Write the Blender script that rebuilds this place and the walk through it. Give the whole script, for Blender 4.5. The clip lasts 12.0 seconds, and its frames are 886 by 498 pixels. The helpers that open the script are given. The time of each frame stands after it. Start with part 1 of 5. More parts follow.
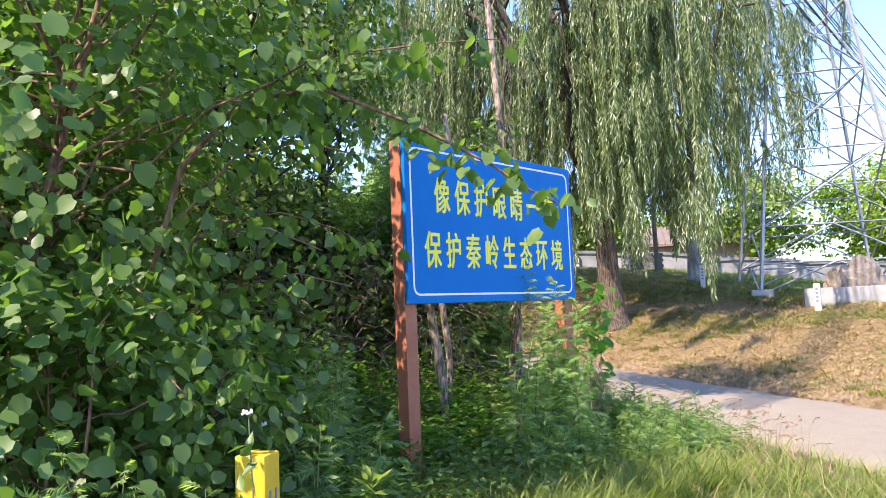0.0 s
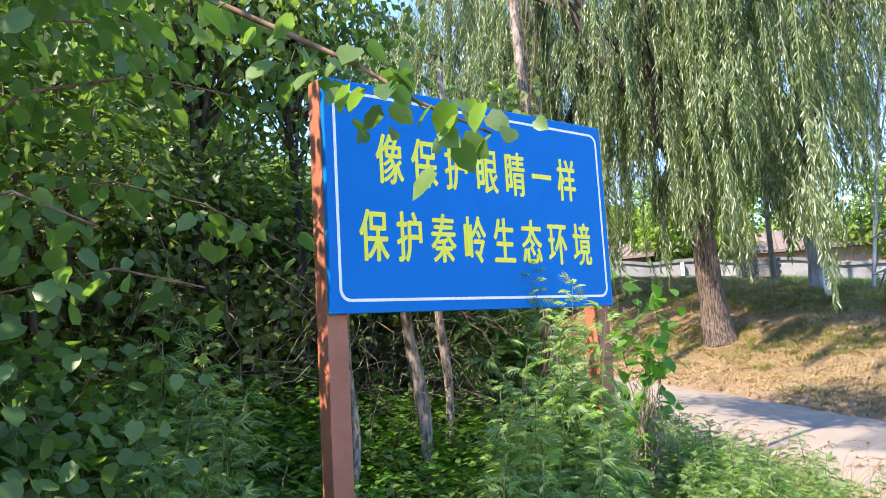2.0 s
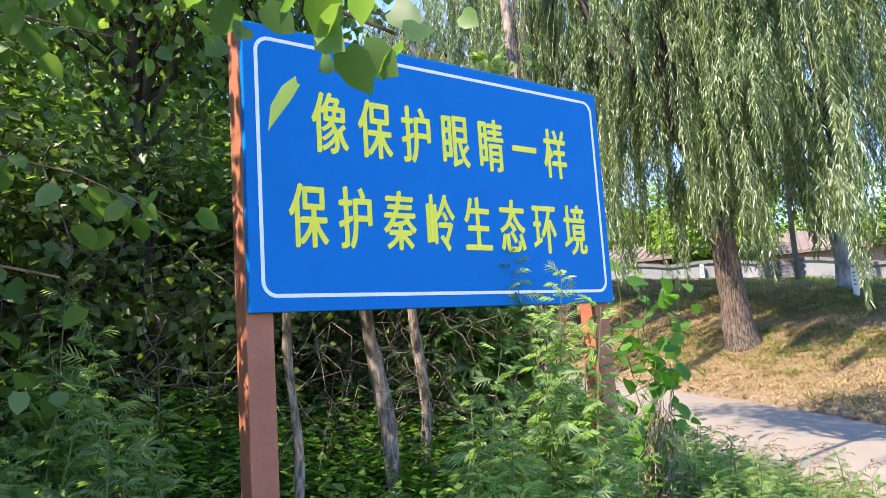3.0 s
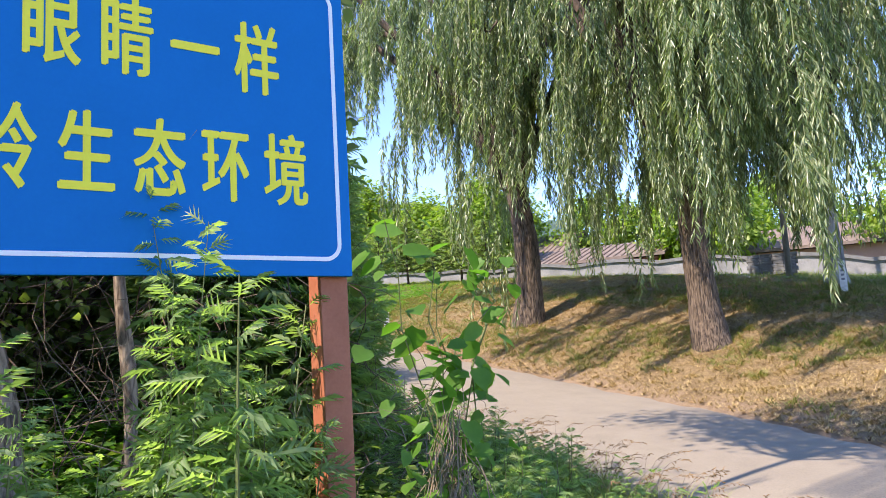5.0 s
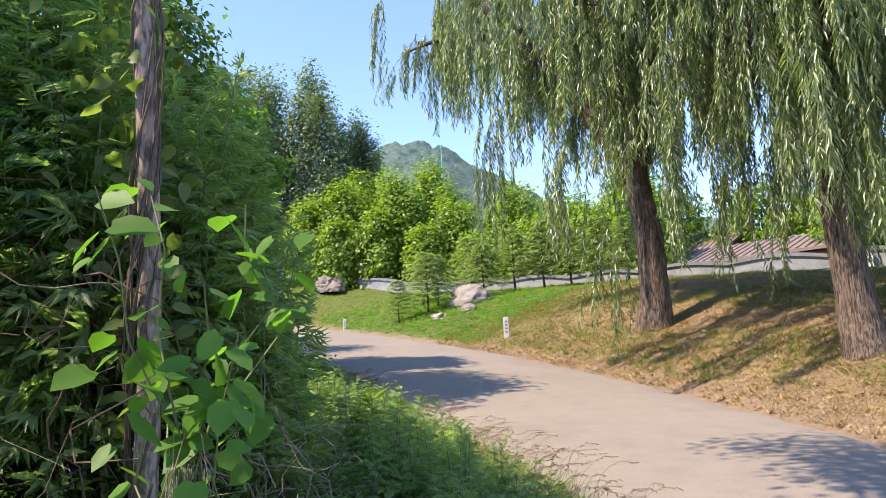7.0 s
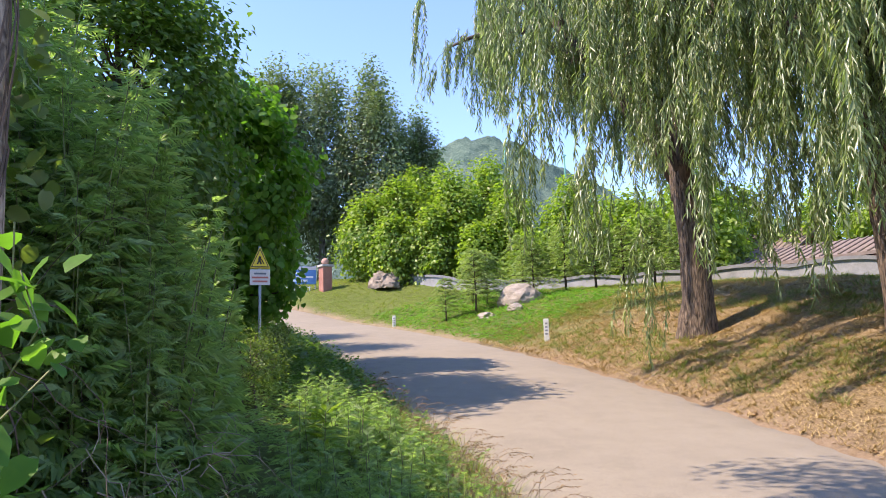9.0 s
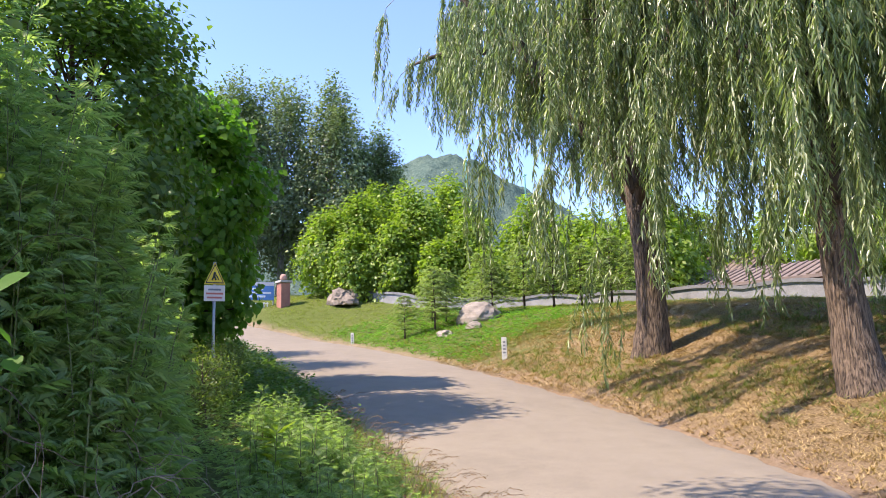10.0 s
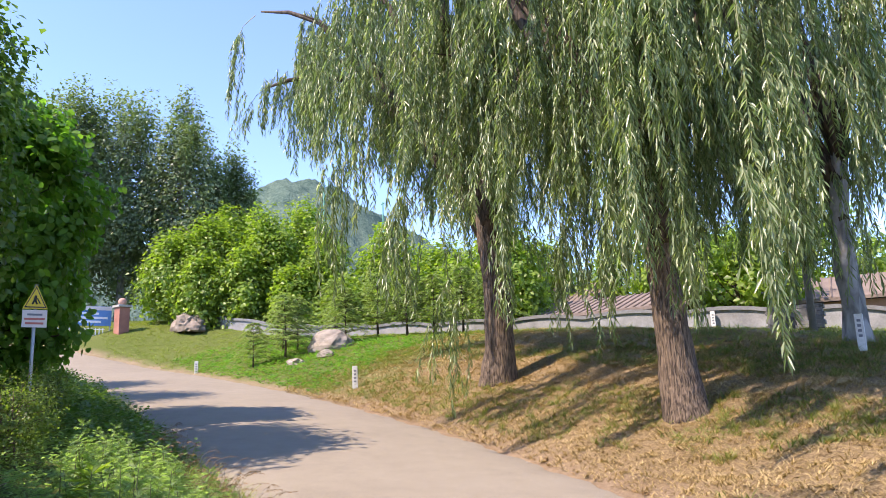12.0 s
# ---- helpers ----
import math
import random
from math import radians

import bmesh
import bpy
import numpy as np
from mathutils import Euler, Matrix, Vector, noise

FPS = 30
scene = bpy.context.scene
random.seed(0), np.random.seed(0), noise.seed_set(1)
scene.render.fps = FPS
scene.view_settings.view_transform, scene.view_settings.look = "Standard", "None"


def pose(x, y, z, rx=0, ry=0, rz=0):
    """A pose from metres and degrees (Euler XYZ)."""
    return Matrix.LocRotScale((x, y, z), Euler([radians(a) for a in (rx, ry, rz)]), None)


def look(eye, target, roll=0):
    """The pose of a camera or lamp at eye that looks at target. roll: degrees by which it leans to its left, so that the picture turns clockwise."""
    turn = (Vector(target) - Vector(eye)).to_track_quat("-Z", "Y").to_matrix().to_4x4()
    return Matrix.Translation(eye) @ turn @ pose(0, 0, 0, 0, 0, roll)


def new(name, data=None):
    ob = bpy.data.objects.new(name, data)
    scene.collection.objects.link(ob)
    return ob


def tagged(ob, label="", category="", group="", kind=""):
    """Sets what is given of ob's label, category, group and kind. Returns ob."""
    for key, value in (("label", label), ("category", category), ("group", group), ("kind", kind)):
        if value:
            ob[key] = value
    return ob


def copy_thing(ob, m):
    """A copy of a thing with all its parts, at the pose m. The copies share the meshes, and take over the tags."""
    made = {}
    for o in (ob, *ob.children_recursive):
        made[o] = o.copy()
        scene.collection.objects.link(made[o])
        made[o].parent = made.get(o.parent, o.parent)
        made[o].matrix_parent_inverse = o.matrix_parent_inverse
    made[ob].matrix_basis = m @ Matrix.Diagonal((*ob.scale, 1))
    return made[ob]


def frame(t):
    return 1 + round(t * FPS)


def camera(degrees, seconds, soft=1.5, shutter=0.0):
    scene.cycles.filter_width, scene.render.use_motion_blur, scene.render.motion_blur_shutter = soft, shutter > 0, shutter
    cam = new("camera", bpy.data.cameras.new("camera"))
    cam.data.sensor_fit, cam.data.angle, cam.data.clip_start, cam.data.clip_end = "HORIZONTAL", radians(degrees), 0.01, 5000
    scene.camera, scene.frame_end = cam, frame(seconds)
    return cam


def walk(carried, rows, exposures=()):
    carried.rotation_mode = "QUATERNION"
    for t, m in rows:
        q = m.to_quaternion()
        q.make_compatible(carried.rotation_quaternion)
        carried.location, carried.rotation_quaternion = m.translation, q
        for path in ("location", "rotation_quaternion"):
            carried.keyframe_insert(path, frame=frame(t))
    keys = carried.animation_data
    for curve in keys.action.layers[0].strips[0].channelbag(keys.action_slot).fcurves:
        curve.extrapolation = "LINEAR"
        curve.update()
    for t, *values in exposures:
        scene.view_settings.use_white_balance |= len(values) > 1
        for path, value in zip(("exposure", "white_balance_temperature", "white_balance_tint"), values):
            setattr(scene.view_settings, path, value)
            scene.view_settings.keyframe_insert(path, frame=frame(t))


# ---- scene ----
cam = camera(62.1, 12.0, 0.85)
METRES, EYE, TILT, LEAN, TURN = 8.5, 1.55, 0.0, 0.0, 43.3
ROWS = [
    (0.0, 0.0, 0.0, 0.0, 0.2, 4.86, 2.38),
    (0.5, 0.045, 0.0539, -0.0044, 2.68, 5.28, 2.66),
    (1.0, 0.0724, 0.1113, -0.0074, 5.02, 5.58, 2.71),
    (1.5, 0.0875, 0.1747, -0.0061, 7.08, 6.08, 2.93),
    (2.0, 0.1106, 0.2339, -0.009, 8.98, 6.66, 3.24),
    (2.5, 0.1199, 0.2857, -0.0139, 10.15, 7.08, 3.55),
    (3.0, 0.1314, 0.3373, -0.0137, 10.47, 7.32, 3.77),
    (3.5, 0.1649, 0.3884, -0.0181, 10.32, 7.19, 3.58),
    (5.5, 0.3091, 0.5885, -0.0287, 13.2, 7.35, 3.02),
    (6.0, 0.3403, 0.641, -0.0271, 17.0, 7.81, 3.13),
    (6.5, 0.3803, 0.6902, -0.0256, 21.32, 8.33, 3.35),
    (7.0, 0.4088, 0.7417, -0.0331, 24.86, 8.43, 3.43),
    (9.0, 0.4839, 0.8307, -0.0198, 30.15, 8.32, 2.0),
    (9.5, 0.486, 0.8324, -0.0191, 28.87, 8.85, 1.8),
    (10.0, 0.4883, 0.8327, -0.018, 27.01, 9.56, 1.71),
    (10.5, 0.4915, 0.8348, -0.0165, 24.56, 10.32, 1.5),
    (11.0, 0.4939, 0.8377, -0.0156, 21.62, 10.92, 1.34),
    (11.5, 0.4964, 0.8407, -0.0154, 18.56, 11.31, 1.58),
    (12.0, 0.4983, 0.8439, -0.0157, 15.88, 11.3, 2.29),
]
walk(cam, [(t, pose(0, 0, EYE, TILT, LEAN, TURN) @ pose(METRES * x, METRES * y, METRES * z, 90 + pitch, roll, yaw)) for t, x, y, z, yaw, pitch, roll in ROWS],
     [(0.0, 2.42, 6800, 22), (2.0, 2.6, 6700, 20), (3.5, 2.45, 6700, 20), (6.0, 2.12, 6900, 22), (12.0, 2.15, 7000, 24)])

# ---- light ----
SUN_DIR = Vector((-0.06, -1.0, 1.25)).normalized()
world = bpy.data.worlds.new("sky")
scene.world = world
world.use_nodes = True
wn = world.node_tree
sky = wn.nodes.new("ShaderNodeTexSky")
sky.sky_type = "NISHITA"
sky.sun_disc = False
sky.sun_elevation = math.asin(SUN_DIR.z)
sky.sun_rotation = math.atan2(SUN_DIR.x, SUN_DIR.y)
sky.air_density, sky.dust_density, sky.ozone_density = 0.95, 0.1, 5.5
wn.nodes["Background"].inputs["Strength"].default_value = 0.12
clear = wn.nodes.new("ShaderNodeMixRGB")
clear.blend_type, clear.inputs[0].default_value = "MULTIPLY", 1.0
clear.inputs[2].default_value = (0.76, 0.79, 0.88, 1)
wn.links.new(sky.outputs[0], clear.inputs[1])
wn.links.new(clear.outputs[0], wn.nodes["Background"].inputs["Color"])
sun_data = bpy.data.lights.new("sun", "SUN")
sun_data.energy, sun_data.angle, sun_data.color = 2.2, radians(0.53), (1.0, 0.91, 0.76)
sun = new("sun", sun_data)
sun.matrix_world = look(SUN_DIR * 60, (0, 0, 0))

# ---- materials ----


def shader(name):
    m = bpy.data.materials.new(name)
    m.use_nodes = True
    return m, m.node_tree.nodes, m.node_tree.links, m.node_tree.nodes["Principled BSDF"]


def ramp(nodes, stops):
    r = nodes.new("ShaderNodeValToRGB")
    e = r.color_ramp.elements
    while len(e) < len(stops):
        e.new(0.5)
    for s, (p, c) in zip(e, stops):
        s.position, s.color = p, (*c, 1)
    return r


def noise_node(nodes, links, scale, detail=6, coords="Object", rough=0.6):
    tc = nodes.new("ShaderNodeTexCoord")
    n = nodes.new("ShaderNodeTexNoise")
    n.inputs["Scale"].default_value, n.inputs["Detail"].default_value = scale, detail
    n.inputs["Roughness"].default_value = rough
    links.new(tc.outputs[coords], n.inputs["Vector"])
    return n


def bump_node(nodes, links, src, bsdf, strength, distance):
    b = nodes.new("ShaderNodeBump")
    b.inputs["Strength"].default_value, b.inputs["Distance"].default_value = strength, distance
    links.new(src, b.inputs["Height"])
    links.new(b.outputs[0], bsdf.inputs["Normal"])
    return b


def surface(name, dark, light, scale=6.0, fine=60.0, rough=0.7, metal=0.0, bump=0.3, dist=0.01, lo=0.3, hi=0.7, spec=0.4):
    """A solid surface with stains at one scale and grain at another."""
    m, nodes, links, bsdf = shader(name)
    a = noise_node(nodes, links, scale)
    b = noise_node(nodes, links, fine, 4)
    mix = nodes.new("ShaderNodeMath")
    mix.operation = "MULTIPLY_ADD"
    mix.inputs[1].default_value, mix.inputs[2].default_value = 0.35, 0.0
    links.new(b.outputs[0], mix.inputs[0])
    add = nodes.new("ShaderNodeMath")
    add.operation = "MULTIPLY_ADD"
    add.inputs[1].default_value = 0.65
    links.new(a.outputs[0], add.inputs[0])
    links.new(mix.outputs[0], add.inputs[2])
    r = ramp(nodes, [(lo, dark), (hi, light)])
    links.new(add.outputs[0], r.inputs[0])
    links.new(r.outputs[0], bsdf.inputs["Base Color"])
    bsdf.inputs["Roughness"].default_value, bsdf.inputs["Metallic"].default_value = rough, metal
    bsdf.inputs["Specular IOR Level"].default_value = spec
    if bump:
        bump_node(nodes, links, add.outputs[0], bsdf, bump, dist)
    return m


def leaf(name, stops, rough=0.42, through_light=0.4, spec=0.45, tint=1.5):
    """Foliage: each leaf its own shade, lit through from behind."""
    m, nodes, links, bsdf = shader(name)
    g = nodes.new("ShaderNodeNewGeometry")
    o = nodes.new("ShaderNodeObjectInfo")
    add = nodes.new("ShaderNodeMath")
    links.new(g.outputs["Random Per Island"], add.inputs[0])
    links.new(o.outputs["Random"], add.inputs[1])
    fr = nodes.new("ShaderNodeMath")
    fr.operation = "FRACT"
    links.new(add.outputs[0], fr.inputs[0])
    n = noise_node(nodes, links, 0.9, 3)
    s = nodes.new("ShaderNodeMath")
    s.operation = "MULTIPLY_ADD"
    s.inputs[1].default_value = 0.55
    links.new(n.outputs[0], s.inputs[0])
    h = nodes.new("ShaderNodeMath")
    h.operation = "MULTIPLY"
    h.inputs[1].default_value = 0.45
    links.new(fr.outputs[0], h.inputs[0])
    links.new(h.outputs[0], s.inputs[2])
    r = ramp(nodes, stops)
    links.new(s.outputs[0], r.inputs[0])
    links.new(r.outputs[0], bsdf.inputs["Base Color"])
    bsdf.inputs["Roughness"].default_value = rough
    bsdf.inputs["Specular IOR Level"].default_value = spec
    tr = nodes.new("ShaderNodeBsdfTranslucent")
    warm = nodes.new("ShaderNodeMixRGB")
    warm.blend_type, warm.inputs[0].default_value = "MULTIPLY", 1.0
    warm.inputs[2].default_value = (1.25 * tint, 1.45 * tint, 0.55 * tint, 1)
    links.new(r.outputs[0], warm.inputs[1])
    links.new(warm.outputs[0], tr.inputs["Color"])
    mix = nodes.new("ShaderNodeMixShader")
    mix.inputs[0].default_value = through_light
    links.new(bsdf.outputs[0], mix.inputs[1])
    links.new(tr.outputs[0], mix.inputs[2])
    links.new(mix.outputs[0], nodes["Material Output"].inputs["Surface"])
    return m


def bark(name, dark, light, stretch=(9, 9, 1.6), strength=0.9, dist=0.03):
    m, nodes, links, bsdf = shader(name)
    tc = nodes.new("ShaderNodeTexCoord")
    mp = nodes.new("ShaderNodeMapping")
    mp.inputs["Scale"].default_value = stretch
    links.new(tc.outputs["Object"], mp.inputs[0])
    v = nodes.new("ShaderNodeTexNoise")
    v.inputs["Scale"].default_value, v.inputs["Detail"].default_value = 1.6, 9
    v.inputs["Distortion"].default_value = 0.6
    links.new(mp.outputs[0], v.inputs["Vector"])
    r = ramp(nodes, [(0.36, dark), (0.62, light)])
    links.new(v.outputs[0], r.inputs[0])
    links.new(r.outputs[0], bsdf.inputs["Base Color"])
    bsdf.inputs["Roughness"].default_value = 0.9
    bump_node(nodes, links, v.outputs[0], bsdf, strength, dist)
    return m


LEAF_NEAR = leaf("broad_leaf", [(0.2, (0.055, 0.11, 0.025)), (0.5, (0.095, 0.168, 0.042)), (0.8, (0.155, 0.235, 0.065))], 0.42, 0.42, 0.4)
LEAF_DARK = leaf("thicket_leaf", [(0.2, (0.075, 0.115, 0.03)), (0.5, (0.13, 0.185, 0.048)), (0.8, (0.2, 0.26, 0.075))], 0.42, 0.48)
LEAF_VINE = leaf("vine_leaf", [(0.2, (0.06, 0.15, 0.02)), (0.5, (0.09, 0.21, 0.035)), (0.8, (0.15, 0.28, 0.05))], 0.5, 0.45, 0.25)
LEAF_WILLOW = leaf("willow_leaf", [(0.2, (0.065, 0.1, 0.036)), (0.5, (0.14, 0.19, 0.085)), (0.8, (0.34, 0.385, 0.235))], 0.32, 0.38, 0.65)
LEAF_MUG = leaf("mugwort_leaf", [(0.2, (0.11, 0.17, 0.07)), (0.5, (0.17, 0.25, 0.105)), (0.8, (0.27, 0.35, 0.17))], 0.48, 0.52, 0.45, 1.7)
LEAF_PLANE = leaf("plane_leaf", [(0.2, (0.085, 0.145, 0.022)), (0.5, (0.155, 0.235, 0.035)), (0.8, (0.27, 0.35, 0.06))], 0.42, 0.42)
LEAF_POPLAR = leaf("poplar_leaf", [(0.2, (0.08, 0.12, 0.055)), (0.5, (0.13, 0.18, 0.095)), (0.8, (0.21, 0.255, 0.16))], 0.4, 0.35)
LEAF_CEDAR = leaf("cedar_leaf", [(0.2, (0.12, 0.17, 0.07)), (0.5, (0.18, 0.24, 0.1)), (0.8, (0.26, 0.32, 0.15))], 0.5, 0.42)
GRASS_GREEN = leaf("grass_blade", [(0.2, (0.09, 0.13, 0.025)), (0.5, (0.155, 0.2, 0.04)), (0.8, (0.27, 0.3, 0.08))], 0.5, 0.35)
GRASS_OLIVE = leaf("olive_blade", [(0.2, (0.07, 0.1, 0.022)), (0.5, (0.135, 0.165, 0.04)), (0.8, (0.27, 0.275, 0.09))], 0.6, 0.3)
GRASS_DRY = leaf("straw_blade", [(0.2, (0.28, 0.18, 0.08)), (0.5, (0.44, 0.32, 0.15)), (0.8, (0.6, 0.47, 0.26))], 0.8, 0.15, 0.2, 0.8)
DEAD = leaf("dead_leaf", [(0.2, (0.1, 0.06, 0.03)), (0.5, (0.22, 0.13, 0.06)), (0.8, (0.36, 0.23, 0.11))], 0.8, 0.15, 0.2, 0.8)
BARK = bark("willow_bark", (0.03, 0.02, 0.014), (0.19, 0.14, 0.1), (20, 20, 2.6), 1.0, 0.06)
BARK_DARK = bark("dark_bark", (0.03, 0.022, 0.016), (0.11, 0.08, 0.06))
BARK_PALE = bark("pale_bark", (0.13, 0.13, 0.125), (0.36, 0.36, 0.345), (3, 3, 1.2), 0.4, 0.01)
BARK_THIN = bark("thin_stem_bark", (0.09, 0.066, 0.05), (0.38, 0.3, 0.23), (26, 26, 7), 0.8, 0.01)
BARK_RED = bark("red_brown_bark", (0.1, 0.05, 0.03), (0.26, 0.15, 0.09), (14, 14, 5), 0.5, 0.006)
STEM = surface("green_stem", (0.09, 0.12, 0.04), (0.18, 0.2, 0.08), 20, 90, 0.6)
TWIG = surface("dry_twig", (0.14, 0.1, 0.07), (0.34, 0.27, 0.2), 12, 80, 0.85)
# darker copy of dry_twig, with the thicket's shade put into its colour
TWIG_SHADE_TONED = surface("shade_toned_twig", (0.05, 0.035, 0.025), (0.16, 0.11, 0.08), 12, 80, 0.85)
BLUE = surface("sign_blue_paint", (0.0004, 0.15, 0.44), (0.0006, 0.17, 0.5), 2.5, 60, 0.45, 0, 0.04, 0.002, spec=0.03)
WHITE_LINE = surface("sign_white_line", (0.72, 0.74, 0.76), (0.86, 0.87, 0.88), 9, 90, 0.45, 0, 0.02, 0.001)
YELLOW_CHAR = surface("sign_yellow_film", (0.8, 0.7, 0.03), (0.88, 0.8, 0.045), 5, 90, 0.42, 0, 0.02, 0.001)
RUST_PAINT = surface("red_oxide_paint", (0.3, 0.095, 0.048), (0.43, 0.155, 0.085), 5, 70, 0.6, 0, 0.15, 0.003)
YELLOW = surface("yellow_stake_paint", (0.62, 0.36, 0.02), (0.8, 0.5, 0.03), 8, 90, 0.55, 0, 0.1, 0.003)
WHITE_POST = surface("whitewashed_concrete", (0.5, 0.5, 0.48), (0.78, 0.78, 0.76), 14, 90, 0.8, 0, 0.3, 0.004)
INK = surface("faded_ink", (0.12, 0.13, 0.16), (0.25, 0.26, 0.3), 20, 90, 0.8, 0, 0)
CONCRETE = surface("grey_concrete", (0.26, 0.25, 0.23), (0.42, 0.41, 0.38), 4, 60, 0.85, 0, 0.4, 0.01)
STONE = surface("rough_stone", (0.12, 0.095, 0.07), (0.3, 0.25, 0.2), 3, 30, 0.9, 0, 0.8, 0.05)
STONE_PALE = surface("pale_rubble", (0.17, 0.14, 0.11), (0.36, 0.32, 0.27), 3, 30, 0.9, 0, 0.8, 0.05)
WALL_WHITE = surface("limewashed_wall", (0.13, 0.135, 0.14), (0.33, 0.335, 0.34), 1.2, 20, 0.9, 0, 0.3, 0.01)
COPING = surface("grey_tile_coping", (0.1, 0.105, 0.11), (0.22, 0.225, 0.23), 4, 40, 0.8, 0, 0.4, 0.02)
BRICK_RED = surface("red_brick_wall", (0.24, 0.1, 0.075), (0.4, 0.19, 0.14), 2, 40, 0.85, 0, 0.4, 0.01)
BRICK_PINK = surface("pink_rendered_wall", (0.38, 0.22, 0.17), (0.5, 0.31, 0.25), 0.8, 30, 0.9, 0, 0.2, 0.01)
ROOF = surface("weathered_roof_tile", (0.13, 0.1, 0.085), (0.24, 0.19, 0.155), 2, 25, 0.85, 0, 0.5, 0.02)
GALV = surface("galvanised_steel", (0.3, 0.32, 0.34), (0.48, 0.49, 0.5), 5, 60, 0.5, 0.35, 0.05, 0.002)
STEEL_DARK = surface("weathered_steel", (0.16, 0.165, 0.17), (0.3, 0.3, 0.3), 5, 60, 0.6, 0.3, 0.05, 0.002)
CABLE = surface("black_cable", (0.02, 0.02, 0.022), (0.05, 0.05, 0.055), 5, 60, 0.6, 0, 0)
SIGN_YELLOW = surface("warning_yellow", (0.66, 0.46, 0.03), (0.8, 0.58, 0.05), 6, 60, 0.5, 0, 0)
SIGN_BLACK = surface("warning_black", (0.02, 0.02, 0.02), (0.05, 0.05, 0.05), 6, 60, 0.5, 0, 0)
SIGN_PINK = surface("faded_white_plate", (0.6, 0.54, 0.5), (0.74, 0.68, 0.64), 6, 60, 0.6, 0, 0)
MAROON = surface("maroon_gate_paint", (0.12, 0.025, 0.022), (0.2, 0.05, 0.045), 6, 60, 0.6, 0, 0)
SIGN_RED = surface("faded_red_ink", (0.5, 0.12, 0.1), (0.6, 0.2, 0.16), 6, 60, 0.6, 0, 0)
BANNER = surface("blue_banner", (0.06, 0.2, 0.48), (0.12, 0.3, 0.6), 3, 30, 0.6, 0, 0)
NET = surface("green_net_steel", (0.04, 0.18, 0.14), (0.06, 0.24, 0.19), 3, 30, 0.6, 0, 0)
CAR_WHITE = surface("white_car_paint", (0.72, 0.72, 0.72), (0.82, 0.82, 0.82), 3, 30, 0.25, 0, 0)
GLASS_DARK = surface("dark_glass", (0.015, 0.018, 0.02), (0.03, 0.035, 0.04), 3, 30, 0.08, 0, 0)
RUBBER = surface("tyre_rubber", (0.02, 0.02, 0.02), (0.04, 0.04, 0.04), 8, 60, 0.85, 0, 0)
BLUE_DARK = surface("dark_window", (0.03, 0.04, 0.05), (0.07, 0.08, 0.09), 3, 30, 0.2, 0, 0)
FRUIT = surface("white_blossom", (0.7, 0.72, 0.62), (0.85, 0.86, 0.8), 30, 90, 0.7, 0, 0)


def ground_material():
    m, nodes, links, bsdf = shader("bank_soil_and_grass")
    at = nodes.new("ShaderNodeAttribute")
    at.attribute_name = "green"
    big = noise_node(nodes, links, 0.55, 8)
    mid = noise_node(nodes, links, 3.2, 8, rough=0.7)
    fine = noise_node(nodes, links, 26, 8, rough=0.75)
    straw = ramp(nodes, [(0.32, (0.07, 0.046, 0.024)), (0.45, (0.18, 0.125, 0.064)), (0.56, (0.32, 0.235, 0.13)), (0.72, (0.47, 0.37, 0.225))])
    links.new(fine.outputs[0], straw.inputs[0])
    green = ramp(nodes, [(0.3, (0.045, 0.055, 0.015)), (0.5, (0.1, 0.13, 0.03)), (0.72, (0.18, 0.2, 0.055))])
    links.new(fine.outputs[0], green.inputs[0])
    dust = ramp(nodes, [(0.3, (0.21, 0.145, 0.095)), (0.7, (0.36, 0.27, 0.19))])
    links.new(mid.outputs[0], dust.inputs[0])
    s = nodes.new("ShaderNodeMath")
    s.operation = "ADD"
    links.new(at.outputs["Fac"], s.inputs[0])
    links.new(mid.outputs[0], s.inputs[1])
    s2 = nodes.new("ShaderNodeMath")
    s2.operation = "MULTIPLY_ADD"
    s2.inputs[1].default_value = 0.5
    links.new(big.outputs[0], s2.inputs[0])
    links.new(s.outputs[0], s2.inputs[2])
    mr = nodes.new("ShaderNodeMapRange")
    mr.inputs["From Min"].default_value, mr.inputs["From Max"].default_value = 0.95, 1.25
    links.new(s2.outputs[0], mr.inputs["Value"])
    mix = nodes.new("ShaderNodeMixRGB")
    links.new(mr.outputs[0], mix.inputs[0])
    links.new(straw.outputs[0], mix.inputs[1])
    links.new(green.outputs[0], mix.inputs[2])
    at2 = nodes.new("ShaderNodeAttribute")
    at2.attribute_name = "dust"
    mix2 = nodes.new("ShaderNodeMixRGB")
    links.new(at2.outputs["Fac"], mix2.inputs[0])
    links.new(mix.outputs[0], mix2.inputs[1])
    links.new(dust.outputs[0], mix2.inputs[2])
    links.new(mix2.outputs[0], bsdf.inputs["Base Color"])
    bsdf.inputs["Roughness"].default_value = 0.95
    bsdf.inputs["Specular IOR Level"].default_value = 0.15
    bump_node(nodes, links, fine.outputs[0], bsdf, 0.9, 0.05)
    return m


